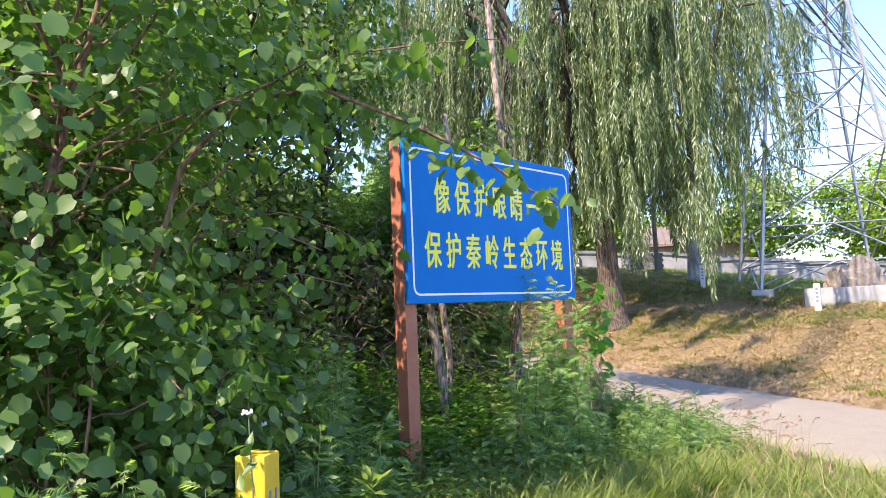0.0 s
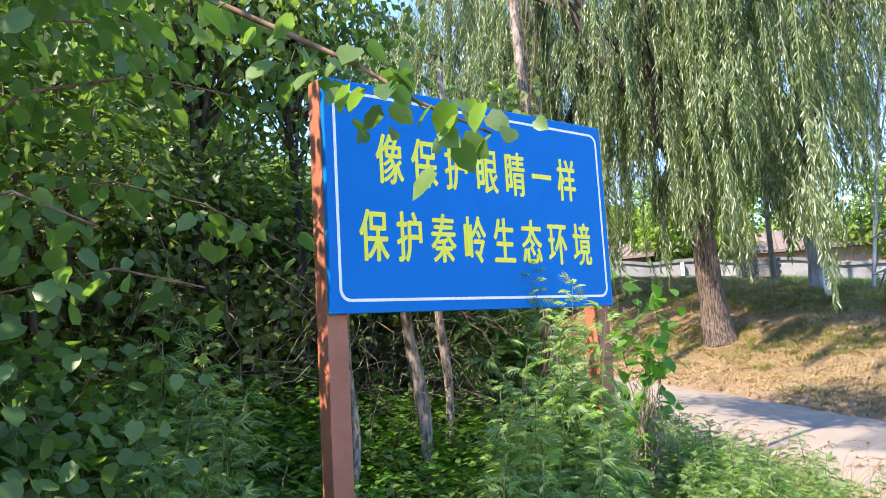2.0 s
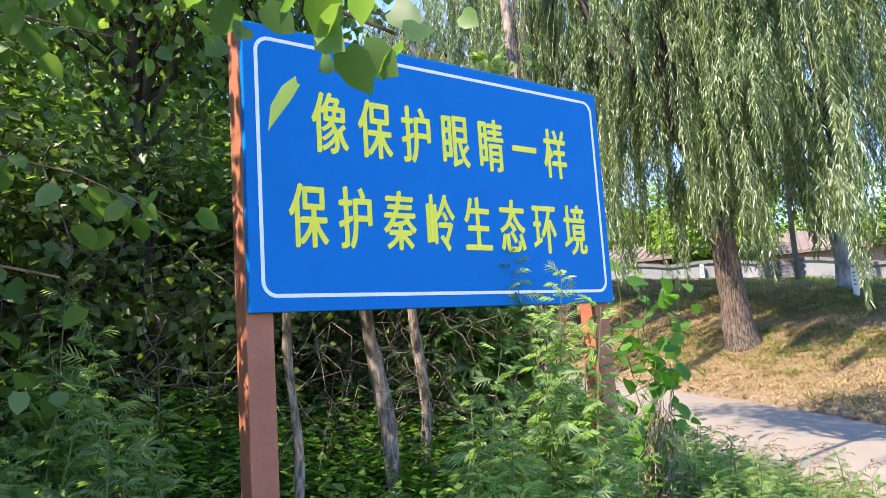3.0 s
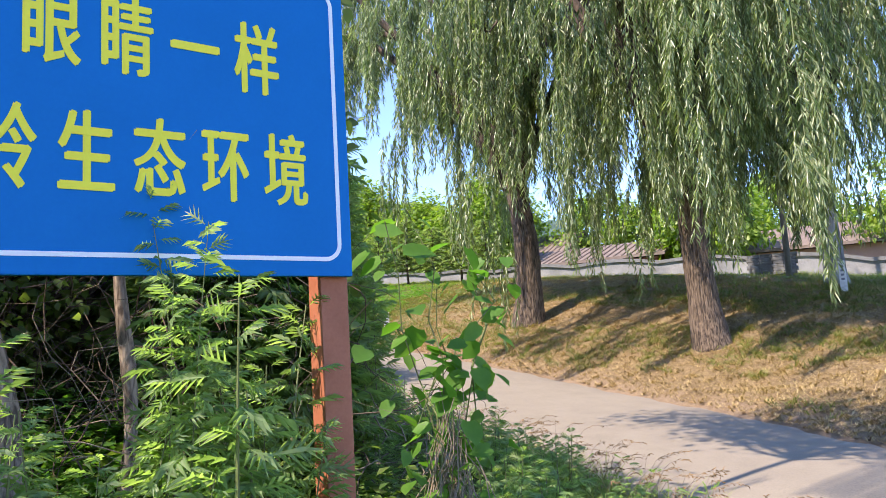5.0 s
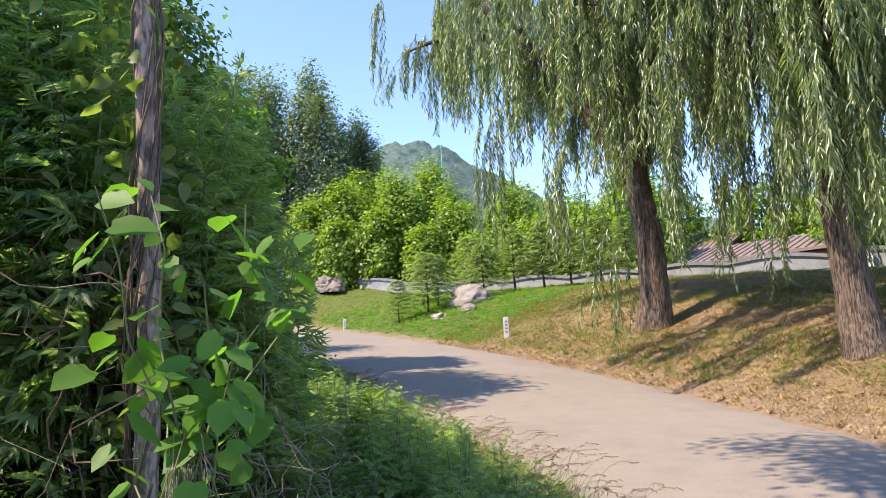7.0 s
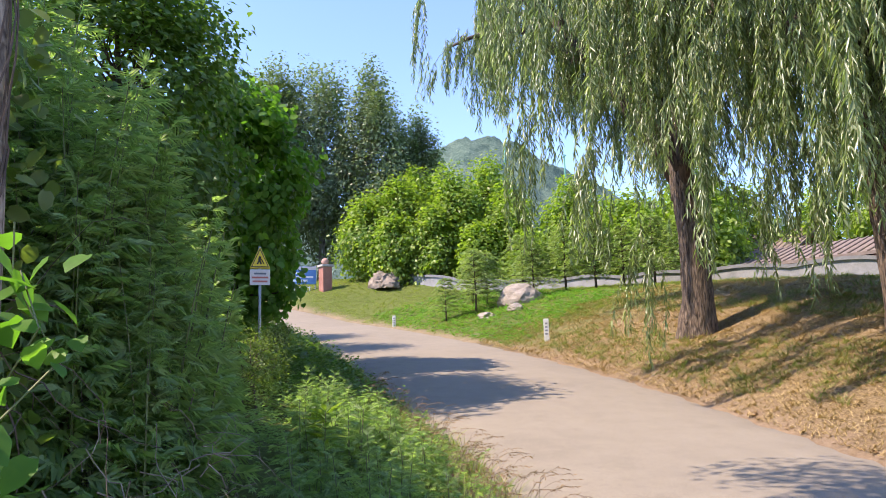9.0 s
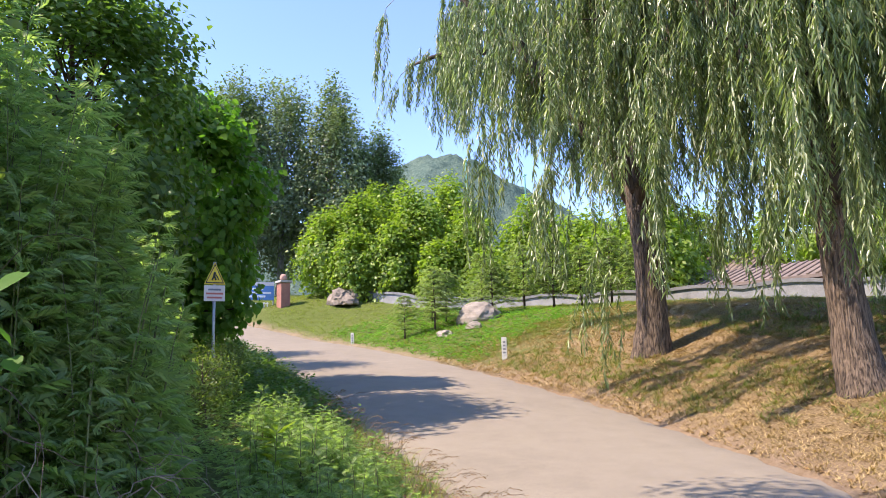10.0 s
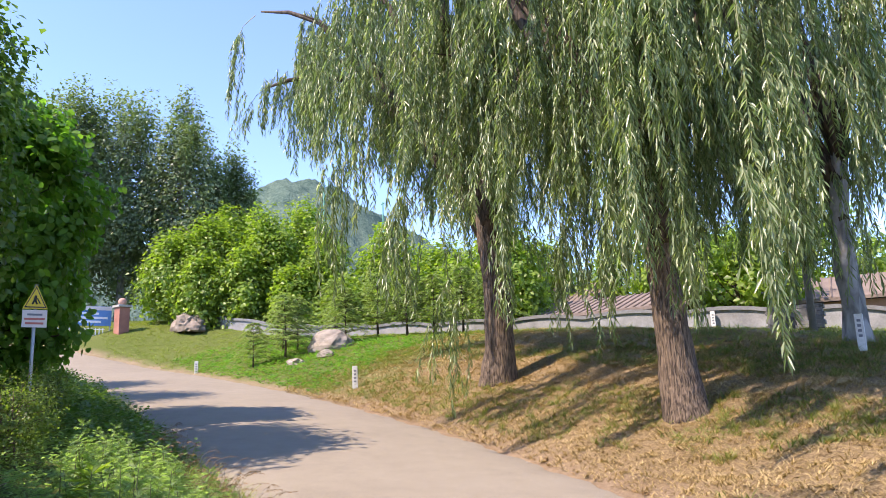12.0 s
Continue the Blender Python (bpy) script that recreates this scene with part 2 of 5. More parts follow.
def road_material():
    m, nodes, links, bsdf = shader("worn_concrete_road")
    big = noise_node(nodes, links, 0.35, 6)
    mid = noise_node(nodes, links, 2.2, 8, rough=0.7)
    fine = noise_node(nodes, links, 70, 5)
    a = ramp(nodes, [(0.25, (0.205, 0.178, 0.138)), (0.5, (0.262, 0.228, 0.176)), (0.75, (0.305, 0.268, 0.208))])
    mx = nodes.new("ShaderNodeMixRGB")
    mx.inputs[0].default_value = 0.55
    links.new(big.outputs[0], mx.inputs[1])
    links.new(mid.outputs[0], mx.inputs[2])
    links.new(mx.outputs[0], a.inputs[0])
    b = ramp(nodes, [(0.3, (0.72, 0.72, 0.72)), (0.65, (1.08, 1.07, 1.05))])
    links.new(fine.outputs[0], b.inputs[0])
    mul = nodes.new("ShaderNodeMixRGB")
    mul.blend_type, mul.inputs[0].default_value = "MULTIPLY", 1.0
    links.new(a.outputs[0], mul.inputs[1])
    links.new(b.outputs[0], mul.inputs[2])
    links.new(mul.outputs[0], bsdf.inputs["Base Color"])
    bsdf.inputs["Roughness"].default_value = 0.88
    bsdf.inputs["Specular IOR Level"].default_value = 0.25
    bump_node(nodes, links, fine.outputs[0], bsdf, 0.35, 0.01)
    return m


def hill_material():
    m, nodes, links, bsdf = shader("hazed_hillside")
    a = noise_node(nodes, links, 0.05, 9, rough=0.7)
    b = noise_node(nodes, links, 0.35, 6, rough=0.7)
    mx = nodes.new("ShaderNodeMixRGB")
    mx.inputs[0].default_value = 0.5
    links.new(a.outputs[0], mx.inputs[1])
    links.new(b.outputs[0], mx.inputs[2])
    # bluish lightened greens: the haze of distance is put into the base colour
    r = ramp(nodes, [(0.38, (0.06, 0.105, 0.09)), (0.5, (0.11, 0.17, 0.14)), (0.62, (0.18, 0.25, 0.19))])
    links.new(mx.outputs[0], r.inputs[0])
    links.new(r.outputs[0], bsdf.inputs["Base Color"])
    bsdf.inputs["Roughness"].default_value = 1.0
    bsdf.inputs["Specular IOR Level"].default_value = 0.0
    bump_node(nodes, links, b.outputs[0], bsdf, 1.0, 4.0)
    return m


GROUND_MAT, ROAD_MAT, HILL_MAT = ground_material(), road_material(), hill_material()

# ---- building helpers ----


def mesh_of(name, verts, faces, mat, smooth=False):
    me = bpy.data.meshes.new(name)
    me.from_pydata([tuple(v) for v in verts], [], [tuple(f) for f in faces])
    if smooth:
        me.polygons.foreach_set("use_smooth", [True] * len(me.polygons))
    me.materials.append(mat)
    me.update()
    return me


def part(name, data, mat, parent, label="", smooth=False, m=None):
    """Links a bmesh, a mesh or (verts, faces) as one mesh object under a thing or a part."""
    if isinstance(data, tuple):
        me = mesh_of(name, data[0], data[1], mat, smooth)
    elif isinstance(data, bmesh.types.BMesh):
        me = bpy.data.meshes.new(name)
        data.to_mesh(me)
        data.free()
        if smooth:
            me.polygons.foreach_set("use_smooth", [True] * len(me.polygons))
        me.materials.append(mat)
    else:
        me = data
    ob = new(name, me)
    ob.parent = parent
    if m is not None:
        ob.matrix_basis = m
    return tagged(ob, label)


def thing(name, label, category, at=(0, 0, 0), rz=0, group="", kind=""):
    ob = new(name)
    ob.empty_display_size = 0.1
    ob.matrix_basis = pose(*at, 0, 0, rz)
    return tagged(ob, label, category, group, kind)


def box(sx, sy, sz, at=(0, 0, 0), bevel=0.0, rot=None):
    """A box standing on at, with eased edges."""
    bm = bmesh.new()
    bmesh.ops.create_cube(bm, size=1.0)
    bmesh.ops.scale(bm, vec=(sx, sy, sz), verts=bm.verts)
    if bevel:
        bmesh.ops.bevel(bm, geom=bm.edges[:], offset=bevel, segments=2, affect="EDGES", profile=0.6)
    bmesh.ops.translate(bm, vec=(0, 0, sz / 2), verts=bm.verts)
    if rot is not None:
        bmesh.ops.transform(bm, matrix=rot, verts=bm.verts)
    bmesh.ops.translate(bm, vec=at, verts=bm.verts)
    return bm


def tubes(paths, sides=6, cap=True):
    """Tubes along paths, each a list of (point, radius): verts and faces."""
    verts, faces = [], []
    for path in paths:
        first = len(verts)
        pts = [Vector(p) for p, _ in path]
        for i, (p, r) in enumerate(path):
            d = (pts[min(i + 1, len(pts) - 1)] - pts[max(i - 1, 0)])
            d = d.normalized() if d.length > 1e-6 else Vector((0, 0, 1))
            u = d.cross(Vector((0.31, 0.95, 0.1))).normalized()
            w = d.cross(u)
            for k in range(sides):
                a = 2 * math.pi * k / sides
                verts.append(pts[i] + (u * math.cos(a) + w * math.sin(a)) * r)
        for i in range(len(path) - 1):
            for k in range(sides):
                a, b = first + i * sides + k, first + i * sides + (k + 1) % sides
                faces.append((a, b, b + sides, a + sides))
        if cap:
            faces.append(tuple(range(first + (len(path) - 1) * sides, first + len(path) * sides)))
            faces.append(tuple(reversed(range(first, first + sides))))
    return verts, faces


def rod(a, b, r, sides=6):
    return [(a, r), (b, r)]


def unit(a):
    return a / np.maximum(np.linalg.norm(a, axis=-1, keepdims=True), 1e-9)


# leaf outlines: u along the leaf, v across, w out of its face
OVAL = ([(0, 0, 0), (0.4, -0.5, 0.1), (1, 0, -0.06), (0.4, 0.5, 0.1)], [(0, 1, 2), (0, 2, 3)])
HEART = ([(0, 0, 0), (-0.05, -0.28, 0.02), (0.25, -0.5, 0.05), (0.65, -0.42, 0.03), (1, 0, -0.1), (0.65, 0.42, 0.03), (0.25, 0.5, 0.05), (-0.05, 0.28, 0.02), (0.45, 0, -0.02)],
         [(0, 1, 8), (1, 2, 8), (2, 3, 8), (3, 4, 8), (4, 5, 8), (5, 6, 8), (6, 7, 8), (7, 0, 8)])
SLIM = ([(0, 0, 0), (0.4, -0.5, 0.04), (1, 0, -0.1), (0.4, 0.5, 0.04)], [(0, 1, 2), (0, 2, 3)])
BLADE = ([(0, -0.5, 0), (0, 0.5, 0), (0.55, 0.35, 0.06), (0.55, -0.35, 0.06), (1, 0, 0.28)], [(0, 1, 2), (0, 2, 3), (3, 2, 4)])


def lobed():
    v, f = [(0, -0.02, 0), (0, 0.02, 0), (0.55, 0.045, 0.05), (0.55, -0.045, 0.05), (1, 0, -0.26)], [(0, 1, 2), (0, 2, 3), (3, 2, 4)]
    for u, span, run in ((0.12, 0.26, 0.24), (0.28, 0.42, 0.36), (0.44, 0.4, 0.4), (0.6, 0.26, 0.32)):
        for s in (-1, 1):
            n = len(v)
            v += [(u - 0.03, 0.02 * s, 0.02), (u + run, span * s, -0.14), (u + run * 0.4, span * 0.58 * s, 0.05), (u + 0.05, 0.02 * s, 0.02)]
            f += [(n, n + 2, n + 1), (n, n + 1, n + 3)] if s > 0 else [(n, n + 1, n + 2), (n, n + 3, n + 1)]
    return v, f


MUGWORT = lobed()


def foliage(name, pos, axis, normal, length, width, shape, mat, weight=0.5):
    """One mesh of many leaves: each set at pos, pointing along axis, facing normal."""
    pos, axis = np.asarray(pos, float), unit(np.asarray(axis, float))
    n = len(pos)
    normal = np.asarray(normal, float)
    side = unit(np.cross(normal, axis) + 1e-6)
    normal = np.cross(axis, side)
    length = np.broadcast_to(length, n)[:, None, None]
    width = np.broadcast_to(width, n)[:, None, None]
    tv = np.array(shape[0], float)
    v = pos[:, None] + axis[:, None] * tv[None, :, :1] * length + side[:, None] * tv[None, :, 1:2] * width + normal[:, None] * tv[None, :, 2:3] * length
    f = np.array(shape[1], int)
    k = len(tv)
    idx = (f[None] + (np.arange(n) * k)[:, None, None]).reshape(-1)
    me = bpy.data.meshes.new(name)
    me.vertices.add(n * k)
    me.vertices.foreach_set("co", v.reshape(-1).astype(np.float32))
    nf = n * len(f)
    me.loops.add(nf * 3)
    me.loops.foreach_set("vertex_index", idx.astype(np.int32))
    me.polygons.add(nf)
    me.polygons.foreach_set("loop_start", np.arange(0, nf * 3, 3, dtype=np.int32))
    me.materials.append(mat)
    me.update(calc_edges=True)
    return me


def sphere_dirs(rng, n):
    return unit(rng.normal(size=(n, 3)))

# ---- the lie of the land ----
RISE_S = np.arange(-400, 500, 0.5)
RISE_Z = np.interp(RISE_S, [-400, 5, 10, 12, 17, 20, 30, 36, 40, 44, 48, 55, 80, 500], [-0.1, -0.08, 0.1, 0.3, 0.95, 1.3, 2.3, 2.85, 3.3, 4.0, 5.0, 5.7, 7.0, 9.0])
RISE_Z = np.convolve(np.pad(RISE_Z, 4, mode="edge"), np.ones(9) / 9, mode="valid")
ROAD_R = [(120, -66), (40, -16), (6, 6.5), (1, 9.6), (-2.8, 11.9), (-5.5, 13.5), (-9, 15.3), (-13, 16.0), (-25, 16.0), (-36, 15.4), (-43, 13.6), (-49, 10), (-60, 0), (-90, -30)]
ROAD_L = [(116, -72), (36, -22), (4, 3.2), (1, 5.4), (-2, 7.8), (-5, 9.7), (-8, 10.6), (-11, 10.9), (-25, 10.9), (-33, 10.6), (-39, 9.2), (-45, 6), (-56, -4), (-86, -34)]


def off_line(line, x, y):
    """Distance from a line of points, positive on its right-hand side."""
    best = np.full(np.shape(x), 1e9)
    sign = np.ones(np.shape(x))
    for (ax, ay), (bx, by) in zip(line, line[1:]):
        dx, dy = bx - ax, by - ay
        u = np.clip(((x - ax) * dx + (y - ay) * dy) / (dx * dx + dy * dy), 0, 1)
        d = np.hypot(x - ax - u * dx, y - ay - u * dy)
        c = dx * (y - ay) - dy * (x - ax)
        sign = np.where(d < best - 1e-9, np.where(c < 0, 1.0, -1.0), sign)
        best = np.minimum(best, d)
    return best * sign


def wave(x, y, k, seed):
    r = np.random.RandomState(seed)
    z = 0
    for i in range(5):
        a, p = r.uniform(0, 6.28, 2)
        f = k * (1.0 + 0.7 * i)
        z = z + np.sin((x * math.cos(a) + y * math.sin(a)) * f + p + 1.3 * np.sin(y * f * 0.6 + p)) / (1 + 0.7 * i)
    return z / 2.6


def land(x, y):
    x, y = np.asarray(x, float), np.asarray(y, float)
    z = np.interp(-x, RISE_S, RISE_Z)
    dr, dl = off_line(ROAD_R, x, y), -off_line(ROAD_L, x, y)
    k = np.interp(x, [-60, -42, -28, -16, -11, -7, 5, 60], [0.75, 0.78, 0.92, 1.05, 1.0, 0.76, 0.55, 0.3])
    h = np.interp(dr, [0, 0.35, 2, 4, 6.5, 9, 14, 60], [0, 0.12, 0.66, 1.3, 1.86, 2.08, 2.15, 2.5]) * k
    v = np.interp(dl, [0, 0.25, 1.2, 8, 60], [0, 0.03, 0.08, 0.36, 1.5])
    v = v + np.interp(dl, [0.3, 1.2, 3, 8, 60], [0, 0.12, 0.55, 0.8, 1.0]) * np.interp(x, [-6.2, -4.7], [1.0, 0.0])
    yard = -2.0 * np.clip((y - 35.4 - 0.42 * (x + 8) - 0.6) / 2.2, 0, 1) * np.clip((48 + x) / 4, 0, 1)
    rough = np.clip((np.maximum(dr, dl) - 0.1) / 1.0, 0, 1)
    return z + h + v + yard + rough * (0.05 * wave(x, y, 1.7, 3) + 0.035 * wave(x, y, 6.0, 5)) - np.where((dr < 0.02) & (dl < 0.02), 0.07, 0)


def lz(x, y):
    return float(land(np.array([x]), np.array([y]))[0])


def steps(lo, hi, fine, reach, grow=1.35):
    a, out, s = hi, [], fine
    while a < reach:
        s *= grow
        a += s
        out.append(a)
    b, back, s = lo, [], fine
    while b > -reach:
        s *= grow
        b -= s
        back.append(b)
    return np.array(back[::-1] + list(np.arange(lo, hi + fine / 2, fine)) + out)


gx, gy = steps(-50, 6, 0.25, 1400), steps(-4, 38, 0.25, 1400)
GX, GY = np.meshgrid(gx, gy)
GZ = land(GX.ravel(), GY.ravel())
verts = np.stack([GX.ravel(), GY.ravel(), GZ], 1)
nx, ny = len(gx), len(gy)
ii = (np.arange(ny - 1)[:, None] * nx + np.arange(nx - 1)[None]).ravel()
ground_mesh = bpy.data.meshes.new("ground")
ground_mesh.from_pydata(verts.tolist(), [], np.stack([ii, ii + 1, ii + nx + 1, ii + nx], 1).tolist())
ground_mesh.polygons.foreach_set("use_smooth", [True] * len(ground_mesh.polygons))
ground_mesh.materials.append(GROUND_MAT)
DR, DL = off_line(ROAD_R, verts[:, 0], verts[:, 1]), -off_line(ROAD_L, verts[:, 0], verts[:, 1])
greenness = np.where(DL > 0, 0.55, np.interp(verts[:, 0], [-24, -19, -14, -6, 0], [0.62, 0.08, 0.0, 0.05, 0.3]))
greenness = greenness + np.interp(DR, [0, 7, 12, 40], [0, 0, 0.45, 0.5]) + 0.14 * wave(verts[:, 0], verts[:, 1], 0.9, 11)
a1 = ground_mesh.attributes.new("green", "FLOAT", "POINT")
a1.data.foreach_set("value", np.clip(greenness, 0, 1).astype(np.float32))
edge = np.maximum(DR, DL) + 0.25 * wave(verts[:, 0], verts[:, 1], 2.2, 7)
a2 = ground_mesh.attributes.new("dust", "FLOAT", "POINT")
a2.data.foreach_set("value", (np.clip(1.0 - edge / 0.75, 0, 1) * 0.8).astype(np.float32))
ground = tagged(new("ground", ground_mesh), "rough bank of straw litter, soil and patchy grass", "ground", kind="structure")


def resample(line, step):
    out = []
    for (ax, ay), (bx, by) in zip(line, line[1:]):
        n = max(1, int(math.hypot(bx - ax, by - ay) / step))
        out += [(ax + (bx - ax) * i / n, ay + (by - ay) * i / n) for i in range(n)]
    return np.array(out + [line[-1]])


def even(line, n):
    p = np.array(line, float)
    s = np.concatenate([[0], np.cumsum(np.hypot(*np.diff(p, axis=0).T))])
    k = np.linspace(0, s[-1], n)
    q = np.stack([np.interp(k, s, p[:, 0]), np.interp(k, s, p[:, 1])], 1)
    return q


def soften(q, n=7):
    pad = np.pad(q, ((n, n), (0, 0)), mode="edge")
    ker = np.ones(2 * n + 1) / (2 * n + 1)
    return np.stack([np.convolve(pad[:, i], ker, mode="valid") for i in (0, 1)], 1)


rows_n = 900
right_edge, left_edge = soften(even(ROAD_R, rows_n)), soften(even(ROAD_L, rows_n))
rag = np.arange(rows_n) * 0.31
right_edge[:, 1] += 0.06 * np.sin(rag * 3.1) + 0.05 * np.sin(rag * 7.7 + 1)
left_edge[:, 1] += 0.07 * np.sin(rag * 2.7) + 0.05 * np.sin(rag * 8.9 + 2)
cols = 14
road_v, road_f = [], []
for i in range(rows_n):
    for j in range(cols + 1):
        u = j / cols
        x, y = left_edge[i] * (1 - u) + right_edge[i] * u
        z = float(np.interp(-x, RISE_S, RISE_Z)) + 0.012 + 0.05 * (1 - (2 * u - 1) ** 2)
        if j in (0, cols):
            z -= 0.05
        road_v.append((x, y, z))
for i in range(rows_n - 1):
    for j in range(cols):
        a = i * (cols + 1) + j
        road_f.append((a, a + 1, a + cols + 2, a + cols + 1))
road = tagged(new("road", mesh_of("road", road_v, road_f, ROAD_MAT, True)), "pale worn concrete lane with dusty edges", "road", kind="structure")

# far hill: bearing from north to west, and its height above the eye
bear = np.radians(np.linspace(95, 45, 220))
ridge = np.interp(np.degrees(bear)[::-1], [30, 50, 58, 62, 65.4, 67, 68.4, 70, 71.5, 73, 74.2, 75.4, 76.4, 78, 82, 90, 100],
                  [8, 9, 10.8, 12.6, 14.9, 15.9, 16.3, 16.5, 16.2, 15.4, 14.9, 15.1, 14.6, 13.2, 11.5, 10.5, 9.5])[::-1]
dist_k = np.linspace(0, 1, 60)
hv = []
for i, b in enumerate(bear):
    for k in dist_k:
        d = 420 + 380 * k
        top = 800 * math.tan(radians(ridge[i]))
        z = top * k ** 0.9 + 5
        z += 15 * k * noise.fractal(Vector((d * 0.012, b * 9, 3)), 1.0, 2.0, 5) + 4.5 * noise.noise(Vector((d * 0.09, b * 70, 1))) + 2.5 * noise.noise(Vector((d * 0.2, b * 190, 4)))
        if k > 0.99:
            z -= 6
        hv.append((-2 - d * math.sin(b), 8 + d * math.cos(b), z))
hf = [(i * 60 + j, i * 60 + j + 1, i * 60 + j + 61, i * 60 + j + 60) for i in range(219) for j in range(59)]
hill = tagged(new("backdrop", mesh_of("backdrop", hv, hf, HILL_MAT, True)), "far wooded hill with haze mixed into its bluish green", "hill", kind="structure")

# ---- the signboard ----


def glyph(ch):
    """One character of the built-in font as a mesh, and its corner places."""
    cu = bpy.data.curves.new("glyph", "FONT")
    cu.body, cu.size, cu.extrude = ch, 1.0, 0.004
    ob = bpy.data.objects.new("glyph", cu)
    scene.collection.objects.link(ob)
    bpy.context.view_layer.update()
    me = bpy.data.meshes.new_from_object(ob.evaluated_get(bpy.context.evaluated_depsgraph_get()))
    bpy.data.objects.remove(ob)
    bpy.data.curves.remove(cu)
    co = np.array([v.co[:] for v in me.vertices])
    faces = [tuple(p.vertices) for p in me.polygons]
    bpy.data.meshes.remove(me)
    return co, faces


def place_glyph(ch, cy, cz, w, h, x, ref, parent, mat, name="character"):
    """A bold film character: thin layers of the same outline, each shifted by a stroke's growth."""
    co, faces = glyph(ch)
    (x0, x1), (y0, y1) = ref
    verts, polys = [], []
    for k, (dx, dy) in enumerate(((0, 0), (0.028, 0.004), (-0.028, -0.004), (0.014, 0.012), (-0.014, -0.012))):
        n = len(verts)
        for a, b, c in co:
            verts.append((x + (0.001 + 0.0003 * k if c > 0 else -0.001), cy + (a + dx - (x0 + x1) / 2) * w / (x1 - x0), cz + (b + dy - (y0 + y1) / 2) * h / (y1 - y0)))
        polys += [tuple(i + n for i in f) for f in faces]
    return part(name, (verts, polys), mat, parent)


def ring(y0, y1, z0, z1, r, w, x, t=0.002, n=8):
    """A rounded rectangle line of width w, standing t proud of the plane x."""
    def outline(o):
        pts = []
        for cy, cz, a0 in ((y1 - r, z1 - r, 0), (y0 + r, z1 - r, 90), (y0 + r, z0 + r, 180), (y1 - r, z0 + r, 270)):
            for i in range(n + 1):
                a = radians(a0 + 90 * i / n)
                pts.append((cy + (r - o) * math.cos(a), cz + (r - o) * math.sin(a)))
        return pts
    a, b = outline(0), outline(w)
    m = len(a)
    v = [(x + t, *p) for p in a] + [(x + t, *p) for p in b] + [(x, *p) for p in a] + [(x, *p) for p in b]
    f = []
    for i in range(m):
        j = (i + 1) % m
        f += [(i, j, m + j, m + i), (2 * m + i, 2 * m + j, j, i), (m + i, m + j, 3 * m + j, 3 * m + i)]
    return v, f


def signboard():
    x, y0, y1, z0, z1 = -4.25, 4.09, 6.475, 1.62, 2.975
    g = lz(x, 5.3)
    s = thing("signboard", "blue painted roadside board with yellow characters on two red-brown posts", "signboard", (x, 5.28, g))
    o = Vector((x, 5.28, g))
    panel = box(0.04, y1 - y0, z1 - z0, (-0.02, (y0 + y1) / 2 - o.y, z0 - g), 0.006)
    panel = part("panel", panel, BLUE, s, "blue painted metal panel")
    v, f = ring(y0 + 0.055, y1 - 0.05, z0 + 0.065, z1 - 0.06, 0.075, 0.018, x)
    part("border_line", ([(a - o.x, b - o.y, c - o.z) for a, b, c in v], f), WHITE_LINE, panel, "white rounded border line")
    co, _ = glyph("保")
    ref = ((co[:, 0].min(), co[:, 0].max()), (co[:, 1].min(), co[:, 1].max()))
    for text, first, pitch, cz in (("像保护眼睛一样", 4.525, 0.2567, 2.535), ("保护秦岭生态环境", 4.39, 0.2557, 2.07)):
        for i, ch in enumerate(text):
            ob = place_glyph(ch, first + pitch * i - o.y, cz - o.z, 0.192, 0.3, 0.001, ref, panel, YELLOW_CHAR)
    for y in (y0 + 0.062, y1 - 0.068):
        part("post", box(0.125, 0.13, z1 - g + 0.42, (-0.108, y - o.y, -0.42), 0.006), RUST_PAINT, s, "red-brown painted square post")
    for z in (z0 + 0.2, z1 - 0.2):
        part("back_rail", box(0.04, y1 - y0 - 0.28, 0.04, (-0.064, (y0 + y1) / 2 - o.y, z - g), 0.004), RUST_PAINT, s)


signboard()

# ---- plants ----


def spread(rng, centres, radii, n, flat=0.7):
    c = centres[rng.randint(0, len(centres), n)]
    r = radii if np.ndim(radii) == 0 else radii[0]
    return c + np.clip(rng.normal(size=(n, 3)), -1.7, 1.7) * np.array([r, r, r * flat])


def curve_path(a, b, r0, r1, rng, n=6, sag=0.0, wob=0.06):
    a, b = Vector(a), Vector(b)
    d = (b - a).length
    out = []
    for i in range(n + 1):
        u = i / n
        p = a.lerp(b, u) + Vector((0, 0, sag * math.sin(math.pi * u)))
        if 0 < i < n:
            p += Vector(rng.normal(size=3) * wob * d)
        out.append((p, r0 + (r1 - r0) * u))
    return out


